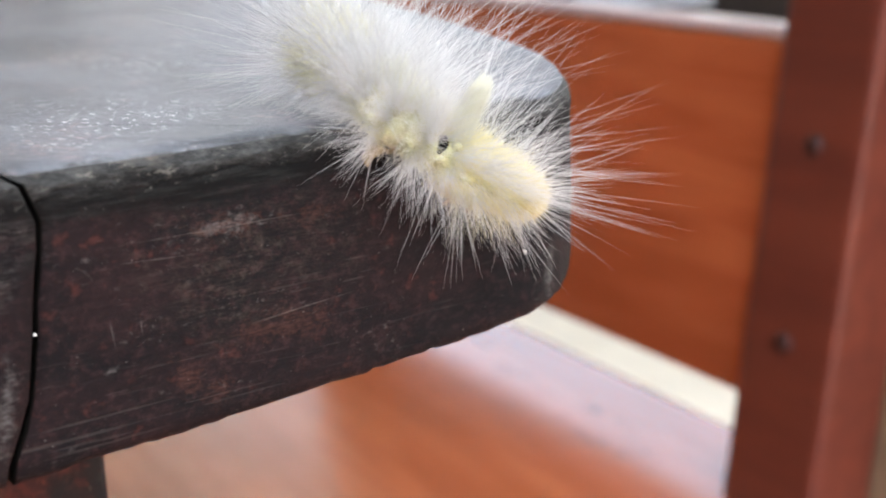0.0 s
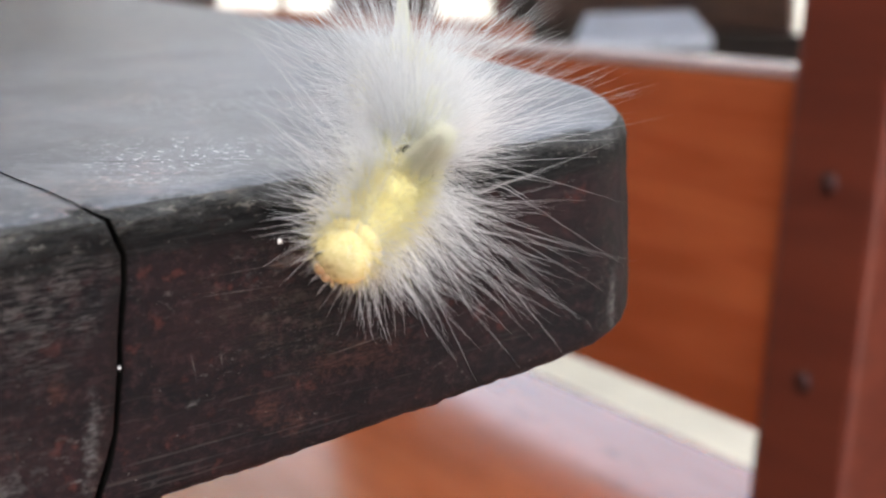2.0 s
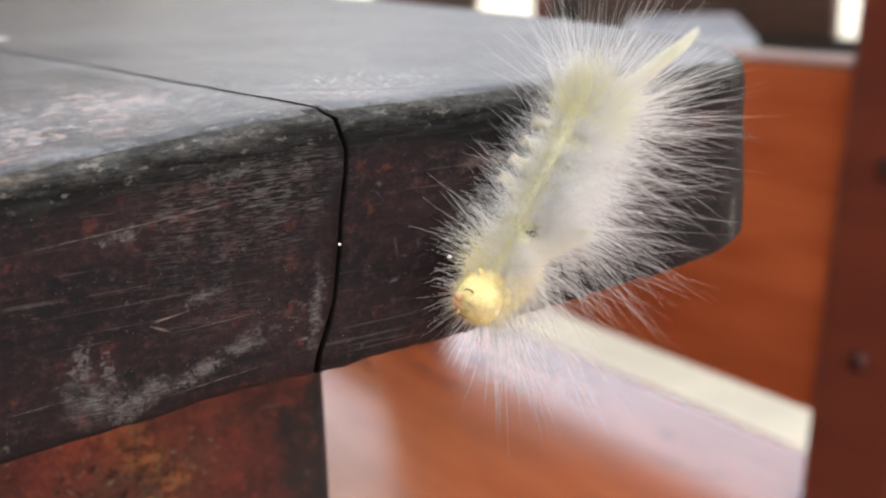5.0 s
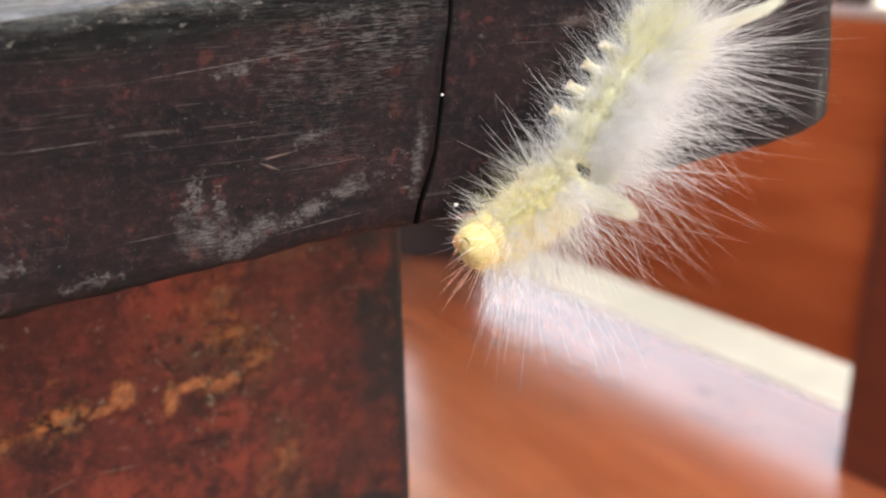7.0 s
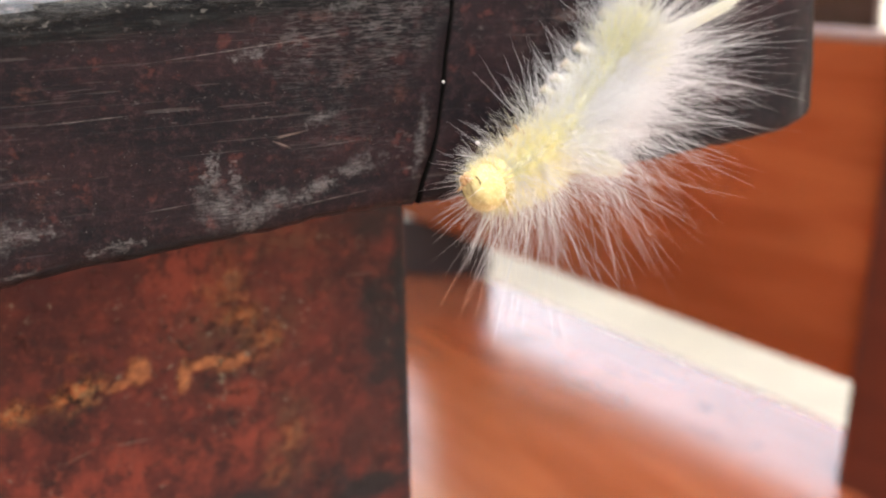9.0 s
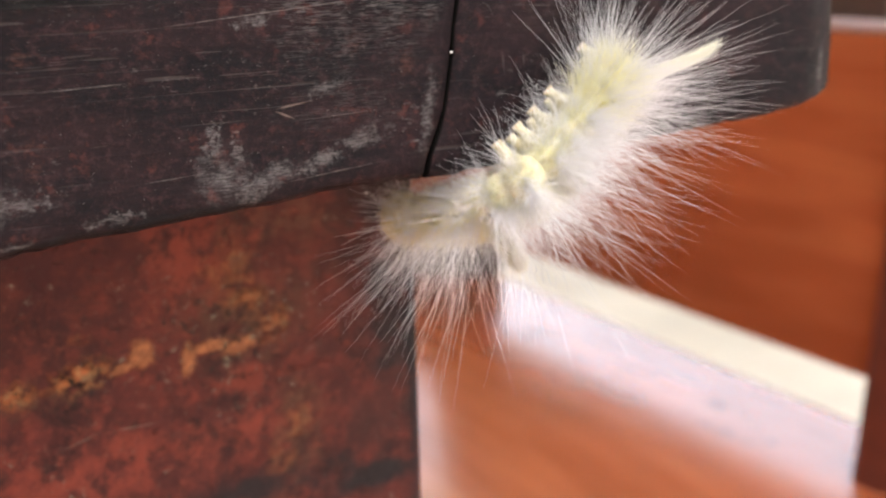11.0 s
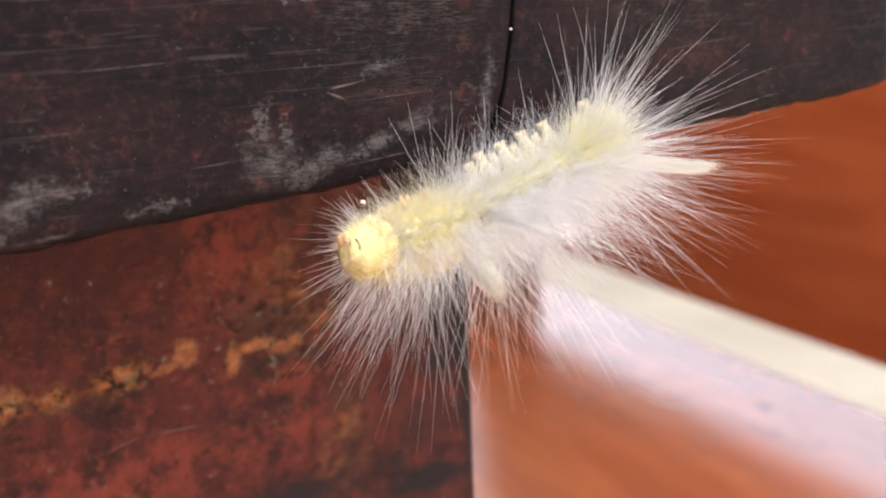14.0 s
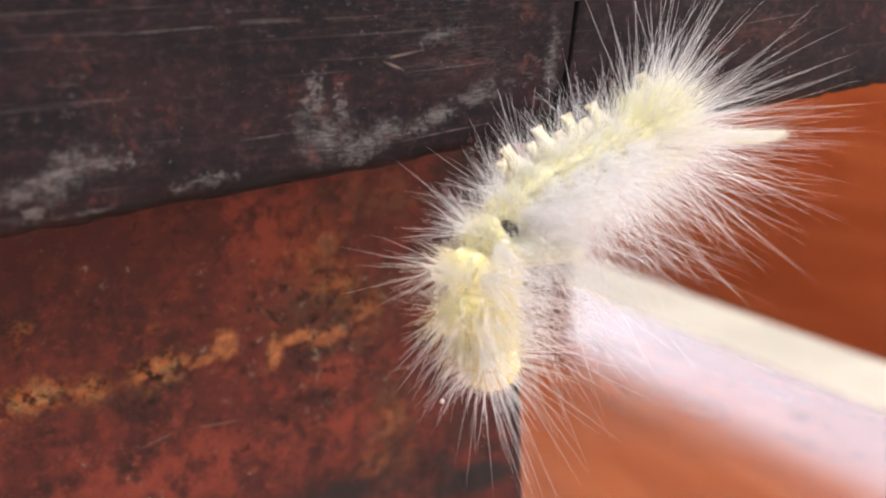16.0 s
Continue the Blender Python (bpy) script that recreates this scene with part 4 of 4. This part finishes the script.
    if i in (6, 7):
        m = 800
        turn = rng.uniform(radians(35), radians(135), m) * rng.choice((-1, 1), m)
        along = rng.uniform(-0.0033, 0.0010, m) if i == 6 else rng.uniform(-0.0012, 0.0033, m)
        out = np.c_[np.sin(turn), along / 0.0045, np.cos(turn)]
        at = np.c_[np.sin(turn), np.zeros(len(turn)), np.cos(turn)] * (wide * np.sqrt(1 - (along / 0.0036) ** 2))[:, None] + np.c_[np.zeros(len(turn)), along, np.zeros(len(turn))]
        hairs("fuzz", ring, CREAM_HAIR, at, out + rng.normal(size=out.shape) * 0.5, rng.uniform(0.0007, 0.0024, len(turn)), 0.000022, 0.15, rng, "cream down between the tufts")
    hairs("setae", ring, WHITE_HAIR, roots, ways, lens, 0.000026, 0.035, rng, "long white bristles")
    hairs("down", ring, YELLOW_HAIR if i > 8 else CREAM_HAIR if i > 7 else DOWN_HAIR, dr, dw, dl, 0.000016, 0.12, rng, "fine white down")
    hairs("fuzz", ring, LEMON_HAIR if i < 2 else CREAM_HAIR if i < 7 else YELLOW_HAIR, fr, fw, fl, 0.000030 if i > 6 else 0.000026, 0.16, rng, "short cream fuzz")
    if i in (7, 6, 5, 4):
        first = i == 7
        m, ln, sp = (1500, 0.0094, 0.00095) if first else (300, 0.0046, 0.0012)
        base = rng.normal(size=(m, 3)) * (sp, sp * 0.8, 0.0002) + (0, 0, wide * 0.9)
        way = np.array((0, 0.0 if first else -0.05, 1.0)) + np.c_[base[:, :2] * (-45 if first else 190), np.zeros(m)]
        if first:
            bm = bmesh.new()
            for v in bmesh.ops.create_cone(bm, cap_ends=True, segments=14, radius1=0.0010, radius2=0.00025, depth=ln * 0.62)["verts"]:
                v.co.z += wide * 0.85 + ln * 0.29
            NODDING.append(part("brush_core", bm, BRUSH, ring, "dense cream heart of the brush"))
        tuft = hairs("brush", ring, CREAM_HAIR, base, way, ln * rng.uniform(0.72, 1.06, m), 0.000042, 0.04, rng, "dense cream hair brush")
        if first:
            NODDING.append(tuft)
    if i == 7:
        bm = bmesh.new()
        arcs = []
        for q in range(33):
            a = radians(-80 + 5 * q)
            fat = 0.00028 + 0.00080 * math.sin(2 * a) ** 2
            arcs.append([bm.verts.new((math.sin(a) * wide * r, -0.0023 + y * fat, math.cos(a) * wide * r)) for r, y in ((0.70, -1.0), (0.91, -0.9), (0.965, 0.0), (0.91, 0.9), (0.70, 1.0))])
        for p, r in zip(arcs, arcs[1:]):
            for q in range(5):
                bm.faces.new((p[q], p[(q + 1) % 5], r[(q + 1) % 5], r[q]))
        bm.faces.new(arcs[0])
        bm.faces.new(arcs[-1])
        bmesh.ops.recalc_face_normals(bm, faces=bm.faces)
        part("velvet_band", bm, VELVET, ring, "black velvety gap behind the first brush")
        m = 70
        turn = rng.uniform(-1.35, 1.35, m)
        at = np.c_[np.sin(turn) * wide * 0.9, np.full(m, -0.0036) + rng.normal(size=m) * 0.0004, np.cos(turn) * wide * 0.9]
        hairs("down", ring, WHITE_HAIR, at, np.c_[np.sin(turn) * 0.8, np.full(m, 0.75), np.cos(turn) * 0.8] + rng.normal(size=(m, 3)) * 0.25, rng.uniform(0.002, 0.006, m), 0.000022, 0.10, rng, "fine hairs lying over the gap")
    if i == 0:
        m = 700
        base = rng.normal(size=(m, 3)) * (0.0008, 0.0008, 0.0002) + (0, -0.0006, wide * 0.85)
        tip = np.array((0, -0.0150, 0.0070)) + rng.normal(size=(m, 3)) * (0.00022, 0.0009, 0.00022)
        way = tip + np.array((0, 0, wide)) - base
        axis = Vector((0, -0.0150, 0.0070))
        bm = bmesh.new()
        for v in bmesh.ops.create_cone(bm, cap_ends=True, segments=14, radius1=0.0009, radius2=0.00012, depth=axis.length * 0.92)["verts"]:
            v.co = Vector((0, -0.0006, wide * 0.85)) + axis * 0.46 + axis.to_track_quat("Z", "Y").to_matrix() @ v.co
        part("brush_core", bm, BRUSH, ring, "dense cream heart of the pencil")
        hairs("tail_brush", ring, CREAM_HAIR, base, way, np.linalg.norm(way, axis=1) * rng.uniform(0.75, 1.0, m), 0.00006, 0.02, rng, "long cream hair pencil")
    if i in (2, 3, 4, 5, 0):
        for s in (-1, 1):
            bm = bmesh.new()
            m = pose(s * wide * 0.42, 0, -wide * 0.80, 0, s * -10, 0)
            rings = []
            for f, rx, ry in ((0.0, 0.0016, 0.0019), (0.25, 0.00125, 0.0014), (0.55, 0.00086, 0.00090), (0.80, 0.00070, 0.00072), (0.93, 0.00070, 0.00088), (1.0, 0.00060, 0.00100), (1.03, 0.00030, 0.00070)):
                rings.append([bm.verts.new(m @ Vector((rx * math.cos(math.tau * q / 14), ry * math.sin(math.tau * q / 14), -0.0037 * f + 0.00022 * f * math.cos(2 * math.tau * q / 14)))) for q in range(14)])
            for k, (r0, r1) in enumerate(zip(rings, rings[1:])):
                for q in range(14):
                    bm.faces.new((r0[q], r0[(q + 1) % 14], r1[(q + 1) % 14], r1[q])).material_index = 1 if k > 3 else 0
            bm.faces.new(rings[-1]).material_index = 1
            bmesh.ops.recalc_face_normals(bm, faces=bm.faces)
            part("proleg", bm, (PROLEG, FOOT), ring, "stubby pale foot")
    if i in (8, 9, 10):
        for s in (-1, 1):
            bm = bmesh.new()
            vs = bmesh.ops.create_cone(bm, cap_ends=True, segments=8, radius1=0.0005, radius2=0.00012, depth=0.0024)["verts"]
            for v in vs:
                v.co = pose(s * wide * 0.42, 0.0006, -wide * 1.1, 165, s * 12, 0) @ v.co
            part("leg", bm, AMBER, ring, "small amber leg")
    return ring


def head():
    rng = np.random.default_rng(7)
    bm = bmesh.new()
    for s in (-1, 1):
        for v in ball(bm, (s * 0.0005, 0.0008, 0.0001), (0.0031, 0.0028, 0.0034), 28, 18):
            v.co *= 1 + 0.02 * noise.noise(v.co * 900)
    ball(bm, (0, -0.0014, 0), (0.0040, 0.0021, 0.0039), 20, 12)
    skull = part("head", bm, HEADSKIN, caterpillar, "rounded warm yellow head")
    for s in (-1, 1):
        for k in range(5):
            a = radians(-50 + 25 * k)
            bm = bmesh.new()
            ball(bm, (s * (0.0020 + 0.0005 * math.cos(a)), 0.0031 - 0.0002 * math.cos(a), -0.0008 + 0.0008 * math.sin(a)), (0.00013,) * 3, 8, 6)
            part("eye", bm, VELVET, skull, "tiny dark eye")
        bm = bmesh.new()
        ball(bm, (s * 0.0006, 0.0030, -0.0021), (0.0007, 0.0006, 0.0009), 10, 8)
        part("mandible", bm, AMBER, skull, "amber jaw")
        bm = bmesh.new()
        for v in bmesh.ops.create_cone(bm, cap_ends=True, segments=6, radius1=0.00022, radius2=0.0001, depth=0.0012)["verts"]:
            v.co = pose(s * 0.0015, 0.0036, -0.0015, -70, 0, -s * 25) @ v.co
        part("antenna", bm, AMBER, skull, "short antenna")
    n = 1500
    d = rng.normal(size=(n, 3))
    d /= np.linalg.norm(d, axis=1)[:, None]
    d = d[d[:, 1] < 0.86]
    hairs("fuzz", skull, YELLOW_HAIR, d * (0.0038, 0.0030, 0.0036), d + rng.normal(size=d.shape) * 0.4, rng.uniform(0.0006, 0.0019, len(d)), 0.000022, 0.1, rng, "short yellow fuzz")
    d = rng.normal(size=(150, 3)) * (0.8, 0.35, 0.8) + (0, 0.35, 0)
    d /= np.linalg.norm(d, axis=1)[:, None]
    hairs("setae", skull, WHITE_HAIR, d * (0.0039, 0.0022, 0.0037) - (0, 0.001, 0), d, rng.uniform(0.003, 0.0110, len(d)) * np.where(d[:, 2] > 0, 1.0, 0.5), 0.00004, 0.08, rng, "white bristles round the head")
    hairs("bristle", skull, WHITE_HAIR, [(0.0026, 0.0, -0.0026)], [(0.0032, 0.0024, -0.0026)], [0.0056], 0.00004, 0.0, rng, "single white bristle")
    bm = bmesh.new()
    for v in ball(bm, (0.0058, 0.0024, -0.0052), (0.00030, 0.00036, 0.00026), 8, 6):
        v.co += Vector([0.00012 * noise.noise(v.co * 3000 + Vector((k, 0, 0))) for k in range(3)])
    part("crumb", bm, GRAIN, skull, "white crumb caught on a bristle")
    return skull


RINGS = [segment(i) for i in range(SEGMENTS)]
SKULL = head()


def motions():
    """The body bends along a line through six places that wander in time."""
    tail = [
        (0, -0.0351, 0.0160, 0.7579), (0.5, -0.0369, 0.0160, 0.7590), (1, -0.0355, 0.0160, 0.7580), (1.5, -0.0299, 0.0160, 0.7542),
        (2, -0.0329, 0.0160, 0.7575), (2.5, -0.0355, 0.0160, 0.7617), (3, -0.0300, 0.0160, 0.7573), (3.2, -0.0305, 0.0160, 0.7571),
        (4.2, -0.0350, 0.0015, 0.7580), (5.3, -0.0421, -0.0050, 0.7431), (5.5, -0.0394, -0.0050, 0.7413), (6, -0.0459, -0.0050, 0.7395),
        (6.5, -0.0450, -0.0050, 0.7383), (7, -0.0463, -0.0050, 0.7367), (7.5, -0.0497, -0.0050, 0.7333), (8, -0.0481, -0.0050, 0.7339),
        (8.5, -0.0506, -0.0050, 0.7363), (8.7, -0.0505, -0.0050, 0.7368), (9.7, -0.0535, -0.0050, 0.7310), (10.8, -0.0565, -0.0050, 0.7255),
        (11, -0.0580, -0.0050, 0.7258), (11.5, -0.0620, -0.0050, 0.7222), (12, -0.0619, -0.0050, 0.7177), (12.5, -0.0656, -0.0050, 0.7149),
        (13, -0.0672, -0.0050, 0.7148), (13.5, -0.0680, -0.0050, 0.7142), (14, -0.0727, -0.0050, 0.7133), (14.5, -0.0739, -0.0050, 0.7143),
        (15, -0.0747, -0.0050, 0.7144), (15.5, -0.0750, -0.0050, 0.7140), (16, -0.0741, -0.0050, 0.7139),
    ]
    rear = [
        (0, -0.0343, 0.0070, 0.7524), (0.5, -0.0350, 0.0070, 0.7549), (1, -0.0355, 0.0070, 0.7534), (1.5, -0.0345, 0.0070, 0.7496),
        (2, -0.0382, 0.0070, 0.7532), (2.5, -0.0406, 0.0070, 0.7575), (3, -0.0350, 0.0070, 0.7517), (3.2, -0.0363, 0.0070, 0.7521),
        (4.2, -0.0400, -0.0055, 0.7510), (5.3, -0.0478, -0.0050, 0.7376), (5.5, -0.0464, -0.0050, 0.7363), (6, -0.0537, -0.0050, 0.7332),
        (6.5, -0.0528, -0.0050, 0.7320), (7, -0.0539, -0.0050, 0.7310), (7.5, -0.0576, -0.0050, 0.7278), (8, -0.0542, -0.0050, 0.7288),
        (8.5, -0.0560, -0.0050, 0.7312), (8.7, -0.0560, -0.0050, 0.7317), (9.7, -0.0590, -0.0055, 0.7250), (10.8, -0.0622, -0.0050, 0.7205),
        (11, -0.0633, -0.0050, 0.7209), (11.5, -0.0679, -0.0050, 0.7165), (12, -0.0695, -0.0050, 0.7141), (12.5, -0.0738, -0.0050, 0.7129),
        (13, -0.0755, -0.0050, 0.7126), (13.5, -0.0762, -0.0050, 0.7124), (14, -0.0797, -0.0050, 0.7113), (14.5, -0.0814, -0.0050, 0.7126),
        (15, -0.0823, -0.0050, 0.7122), (15.5, -0.0825, -0.0050, 0.7124), (16, -0.0839, -0.0050, 0.7103),
    ]
    waist = [
        (0, -0.0354, -0.0030, 0.7494), (0.5, -0.0329, -0.0020, 0.7533), (1, -0.0364, -0.0030, 0.7510), (1.5, -0.0397, -0.0030, 0.7460),
        (2, -0.0445, -0.0030, 0.7501), (2.5, -0.0485, -0.0030, 0.7538), (3, -0.0425, -0.0030, 0.7473), (3.2, -0.0425, -0.0030, 0.7479),
        (4.2, -0.0455, -0.0055, 0.7430), (5.3, -0.0534, -0.0050, 0.7322), (5.5, -0.0538, -0.0050, 0.7310), (6, -0.0611, -0.0050, 0.7276),
        (6.5, -0.0595, -0.0050, 0.7262), (7, -0.0604, -0.0050, 0.7248), (7.5, -0.0653, -0.0050, 0.7227), (8, -0.0607, -0.0060, 0.7241),
        (8.5, -0.0613, -0.0060, 0.7273), (8.7, -0.0615, -0.0060, 0.7272), (9.7, -0.0650, -0.0060, 0.7190), (10.8, -0.0683, -0.0050, 0.7151),
        (11, -0.0695, -0.0050, 0.7153), (11.5, -0.0742, -0.0050, 0.7126), (12, -0.0769, -0.0050, 0.7112), (12.5, -0.0816, -0.0050, 0.7107),
        (13, -0.0834, -0.0050, 0.7106), (13.5, -0.0842, -0.0050, 0.7111), (14, -0.0869, -0.0050, 0.7090), (14.5, -0.0888, -0.0050, 0.7115),
        (15, -0.0896, -0.0050, 0.7105), (15.5, -0.0897, -0.0050, 0.7099), (16, -0.0946, -0.0050, 0.7068),
    ]
    chest = [
        (0, -0.0301, -0.0050, 0.7452), (0.5, -0.0275, -0.0040, 0.7509), (1, -0.0325, -0.0050, 0.7473), (1.5, -0.0412, -0.0050, 0.7424),
        (2, -0.0485, -0.0050, 0.7468), (2.5, -0.0517, -0.0050, 0.7499), (3, -0.0431, -0.0050, 0.7425), (3.2, -0.0421, -0.0050, 0.7418),
        (4.2, -0.0490, -0.0055, 0.7350), (5.3, -0.0594, -0.0050, 0.7274), (5.5, -0.0616, -0.0050, 0.7259), (6, -0.0669, -0.0050, 0.7219),
        (6.5, -0.0636, -0.0050, 0.7198), (7, -0.0659, -0.0050, 0.7181), (7.5, -0.0732, -0.0060, 0.7185), (8, -0.0675, -0.0090, 0.7198),
        (8.5, -0.0684, -0.0090, 0.7242), (8.7, -0.0693, -0.0090, 0.7240), (9.7, -0.0705, -0.0080, 0.7120), (10.8, -0.0754, -0.0050, 0.7105),
        (11, -0.0764, -0.0050, 0.7107), (11.5, -0.0819, -0.0050, 0.7095), (12, -0.0850, -0.0050, 0.7089), (12.5, -0.0898, -0.0050, 0.7091),
        (13, -0.0920, -0.0050, 0.7079), (13.5, -0.0928, -0.0050, 0.7090), (14, -0.0948, -0.0050, 0.7067), (14.5, -0.0959, -0.0050, 0.7106),
        (15, -0.0976, -0.0050, 0.7086), (15.5, -0.0966, -0.0050, 0.7061), (16, -0.1024, -0.0050, 0.7011),
    ]
    neck = [
        (0, -0.0235, -0.0050, 0.7411), (0.5, -0.0212, -0.0050, 0.7488), (1, -0.0282, -0.0050, 0.7430), (1.5, -0.0429, -0.0050, 0.7382),
        (2, -0.0533, -0.0070, 0.7444), (2.5, -0.0572, -0.0080, 0.7482), (3, -0.0405, -0.0050, 0.7368), (3.2, -0.0412, -0.0050, 0.7345),
        (4.2, -0.0530, -0.0060, 0.7270), (5.3, -0.0648, -0.0050, 0.7230), (5.5, -0.0681, -0.0050, 0.7225), (6, -0.0725, -0.0050, 0.7162),
        (6.5, -0.0665, -0.0050, 0.7132), (7, -0.0724, -0.0050, 0.7130), (7.5, -0.0799, -0.0080, 0.7145), (8, -0.0740, -0.0130, 0.7165),
        (8.5, -0.0759, -0.0120, 0.7224), (8.7, -0.0773, -0.0120, 0.7222), (9.7, -0.0780, -0.0090, 0.7050), (10.8, -0.0779, 0.0060, 0.7048),
        (11, -0.0786, 0.0060, 0.7050), (11.5, -0.0845, 0.0060, 0.7054), (12, -0.0931, -0.0050, 0.7075), (12.5, -0.0909, 0.0080, 0.7049),
        (13, -0.0967, 0.0040, 0.7043), (13.5, -0.0941, 0.0080, 0.7046), (14, -0.1039, -0.0070, 0.7053), (14.5, -0.1044, -0.0080, 0.7105),
        (15, -0.1061, -0.0050, 0.7070), (15.5, -0.0977, 0.0040, 0.6998), (16, -0.1048, -0.0050, 0.6937),
    ]
    brow = [
        (0, -0.0161, -0.0050, 0.7373), (0.5, -0.0141, -0.0050, 0.7468), (1, -0.0237, -0.0050, 0.7384), (1.5, -0.0455, -0.0050, 0.7327),
        (2, -0.0591, -0.0100, 0.7416), (2.5, -0.0656, -0.0130, 0.7483), (3, -0.0393, -0.0070, 0.7309), (3.2, -0.0417, -0.0060, 0.7258),
        (4.2, -0.0600, -0.0070, 0.7200), (5.3, -0.0742, -0.0090, 0.7222), (5.5, -0.0790, -0.0090, 0.7226), (6, -0.0790, -0.0050, 0.7109),
        (6.5, -0.0680, -0.0050, 0.7060), (7, -0.0818, -0.0050, 0.7092), (7.5, -0.0870, -0.0100, 0.7098), (8, -0.0794, -0.0170, 0.7128),
        (8.5, -0.0846, -0.0150, 0.7221), (8.7, -0.0855, -0.0140, 0.7218), (9.7, -0.0860, -0.0080, 0.7000), (10.8, -0.0832, 0.0180, 0.7023),
        (11, -0.0838, 0.0180, 0.7021), (11.5, -0.0888, 0.0180, 0.7038), (12, -0.1002, -0.0040, 0.7074), (12.5, -0.0958, 0.0200, 0.7020),
        (13, -0.1038, 0.0140, 0.7026), (13.5, -0.0995, 0.0200, 0.7029), (14, -0.1131, -0.0090, 0.7046), (14.5, -0.1136, -0.0110, 0.7113),
        (15, -0.1165, -0.0050, 0.7042), (15.5, -0.1026, 0.0100, 0.6923), (16, -0.1020, -0.0040, 0.6847),
    ]
    # the way the back faces: seconds, at the tail, at the head
    backs = [
        (0, (0, 0.1, 1), (0.25, -0.55, 0.8)), (1, (0, 0.1, 1), (0.3, -0.6, 0.75)), (1.5, (0.1, 0, 1), (0.5, -0.8, 0.35)),
        (2, (0.1, 0, 1), (0.45, -0.75, 0.5)), (2.5, (0.1, 0, 1), (0.2, -0.6, 0.75)), (3, (0.1, 0, 1), (-0.05, -0.85, 0.5)),
        (3.2, (0.1, -0.05, 1), (-0.05, -0.88, 0.45)), (4.2, (0.45, -0.6, 0.65), (0.55, -0.8, 0.0)), (5.3, (0.6, -0.75, 0.1), (0.7, -0.6, -0.3)), (7.5, (0.65, -0.7, 0), (0.75, -0.55, -0.4)),
        (8.7, (0.65, -0.7, 0), (0.6, -0.4, -0.65)), (10.8, (0.55, -0.6, -0.4), (0.1, -0.35, -0.9)), (14, (0.4, -0.55, -0.7), (0.1, -0.4, -0.9)), (15, (0.4, -0.55, -0.7), (0.15, -0.4, -0.9)), (16, (0.4, -0.55, -0.7), (0.6, -0.6, -0.5)),
    ]
    rows = {ob: [] for ob in RINGS + [SKULL]}
    for k in range(len(tail)):
        t = tail[k][0]
        ctrl = [np.array(c[k][1:]) for c in (tail, rear, waist, chest, neck, brow)]
        for c in ctrl:
            if c[1] > 0.002 and c[2] > 0.735:
                c[2] = max(c[2], 0.7543)
        pts = [2 * ctrl[0] - ctrl[1], *ctrl, 2 * ctrl[-1] - ctrl[-2]]
        line = []
        for j in range(1, len(pts) - 2):
            p0, p1, p2, p3 = pts[j - 1 : j + 3]
            for s in np.linspace(0, 1, 20, endpoint=False):
                line.append(0.5 * (2 * p1 + (p2 - p0) * s + (2 * p0 - 5 * p1 + 4 * p2 - p3) * s * s + (3 * p1 - p0 - 3 * p2 + p3) * s ** 3))
        line.append(ctrl[-1])
        line = np.array(line)
        run = np.r_[0, np.cumsum(np.linalg.norm(np.diff(line, axis=0), axis=1))]
        times = [b[0] for b in backs]
        ups = [np.array([np.interp(t, times, [b[e][a] for b in backs]) for a in range(3)]) for e in (1, 2)]
        for i, ob in enumerate(RINGS + [SKULL]):
            f = (i + 0.15) / (SEGMENTS + 0.15)
            at = np.array([np.interp(f * run[-1], run, line[:, a]) for a in range(3)])
            ahead = np.array([np.interp(min(1.0, f + 0.07) * run[-1], run, line[:, a]) - np.interp(max(0, f - 0.07) * run[-1], run, line[:, a]) for a in range(3)])
            y = Vector(ahead).normalized()
            up = Vector(ups[0] * (1 - f) + ups[1] * f)
            z = (up - y * up.dot(y)).normalized()
            x = y.cross(z)
            m = Matrix((x, y, z)).transposed().to_4x4()
            m.translation = Vector(at) - BASE
            rows[ob].append((t, m))
    for ob, r in rows.items():
        walk(ob, r)
    # how far the first brush leans back: seconds, degrees
    lean_back = [(0, 10), (0.5, 4), (1, 14), (1.5, -8), (2, 10), (2.5, 24), (3, 30), (3.2, 22), (4.2, 30), (5.3, 48), (5.5, 48), (6, 6), (6.5, 6), (7, 12), (7.5, 22), (8, 34), (8.5, 36), (8.7, 36), (9.7, 18), (10.8, 0), (12, 6), (13, -3), (14, 5), (14.5, 8), (15, 0), (15.5, 14), (16, 30)]
    for ob in NODDING:
        walk(ob, [(t, Matrix.Translation(BRUSH_FOOT) @ pose(0, 0, 0, d) @ Matrix.Translation(-BRUSH_FOOT)) for t, d in lean_back])


motions()
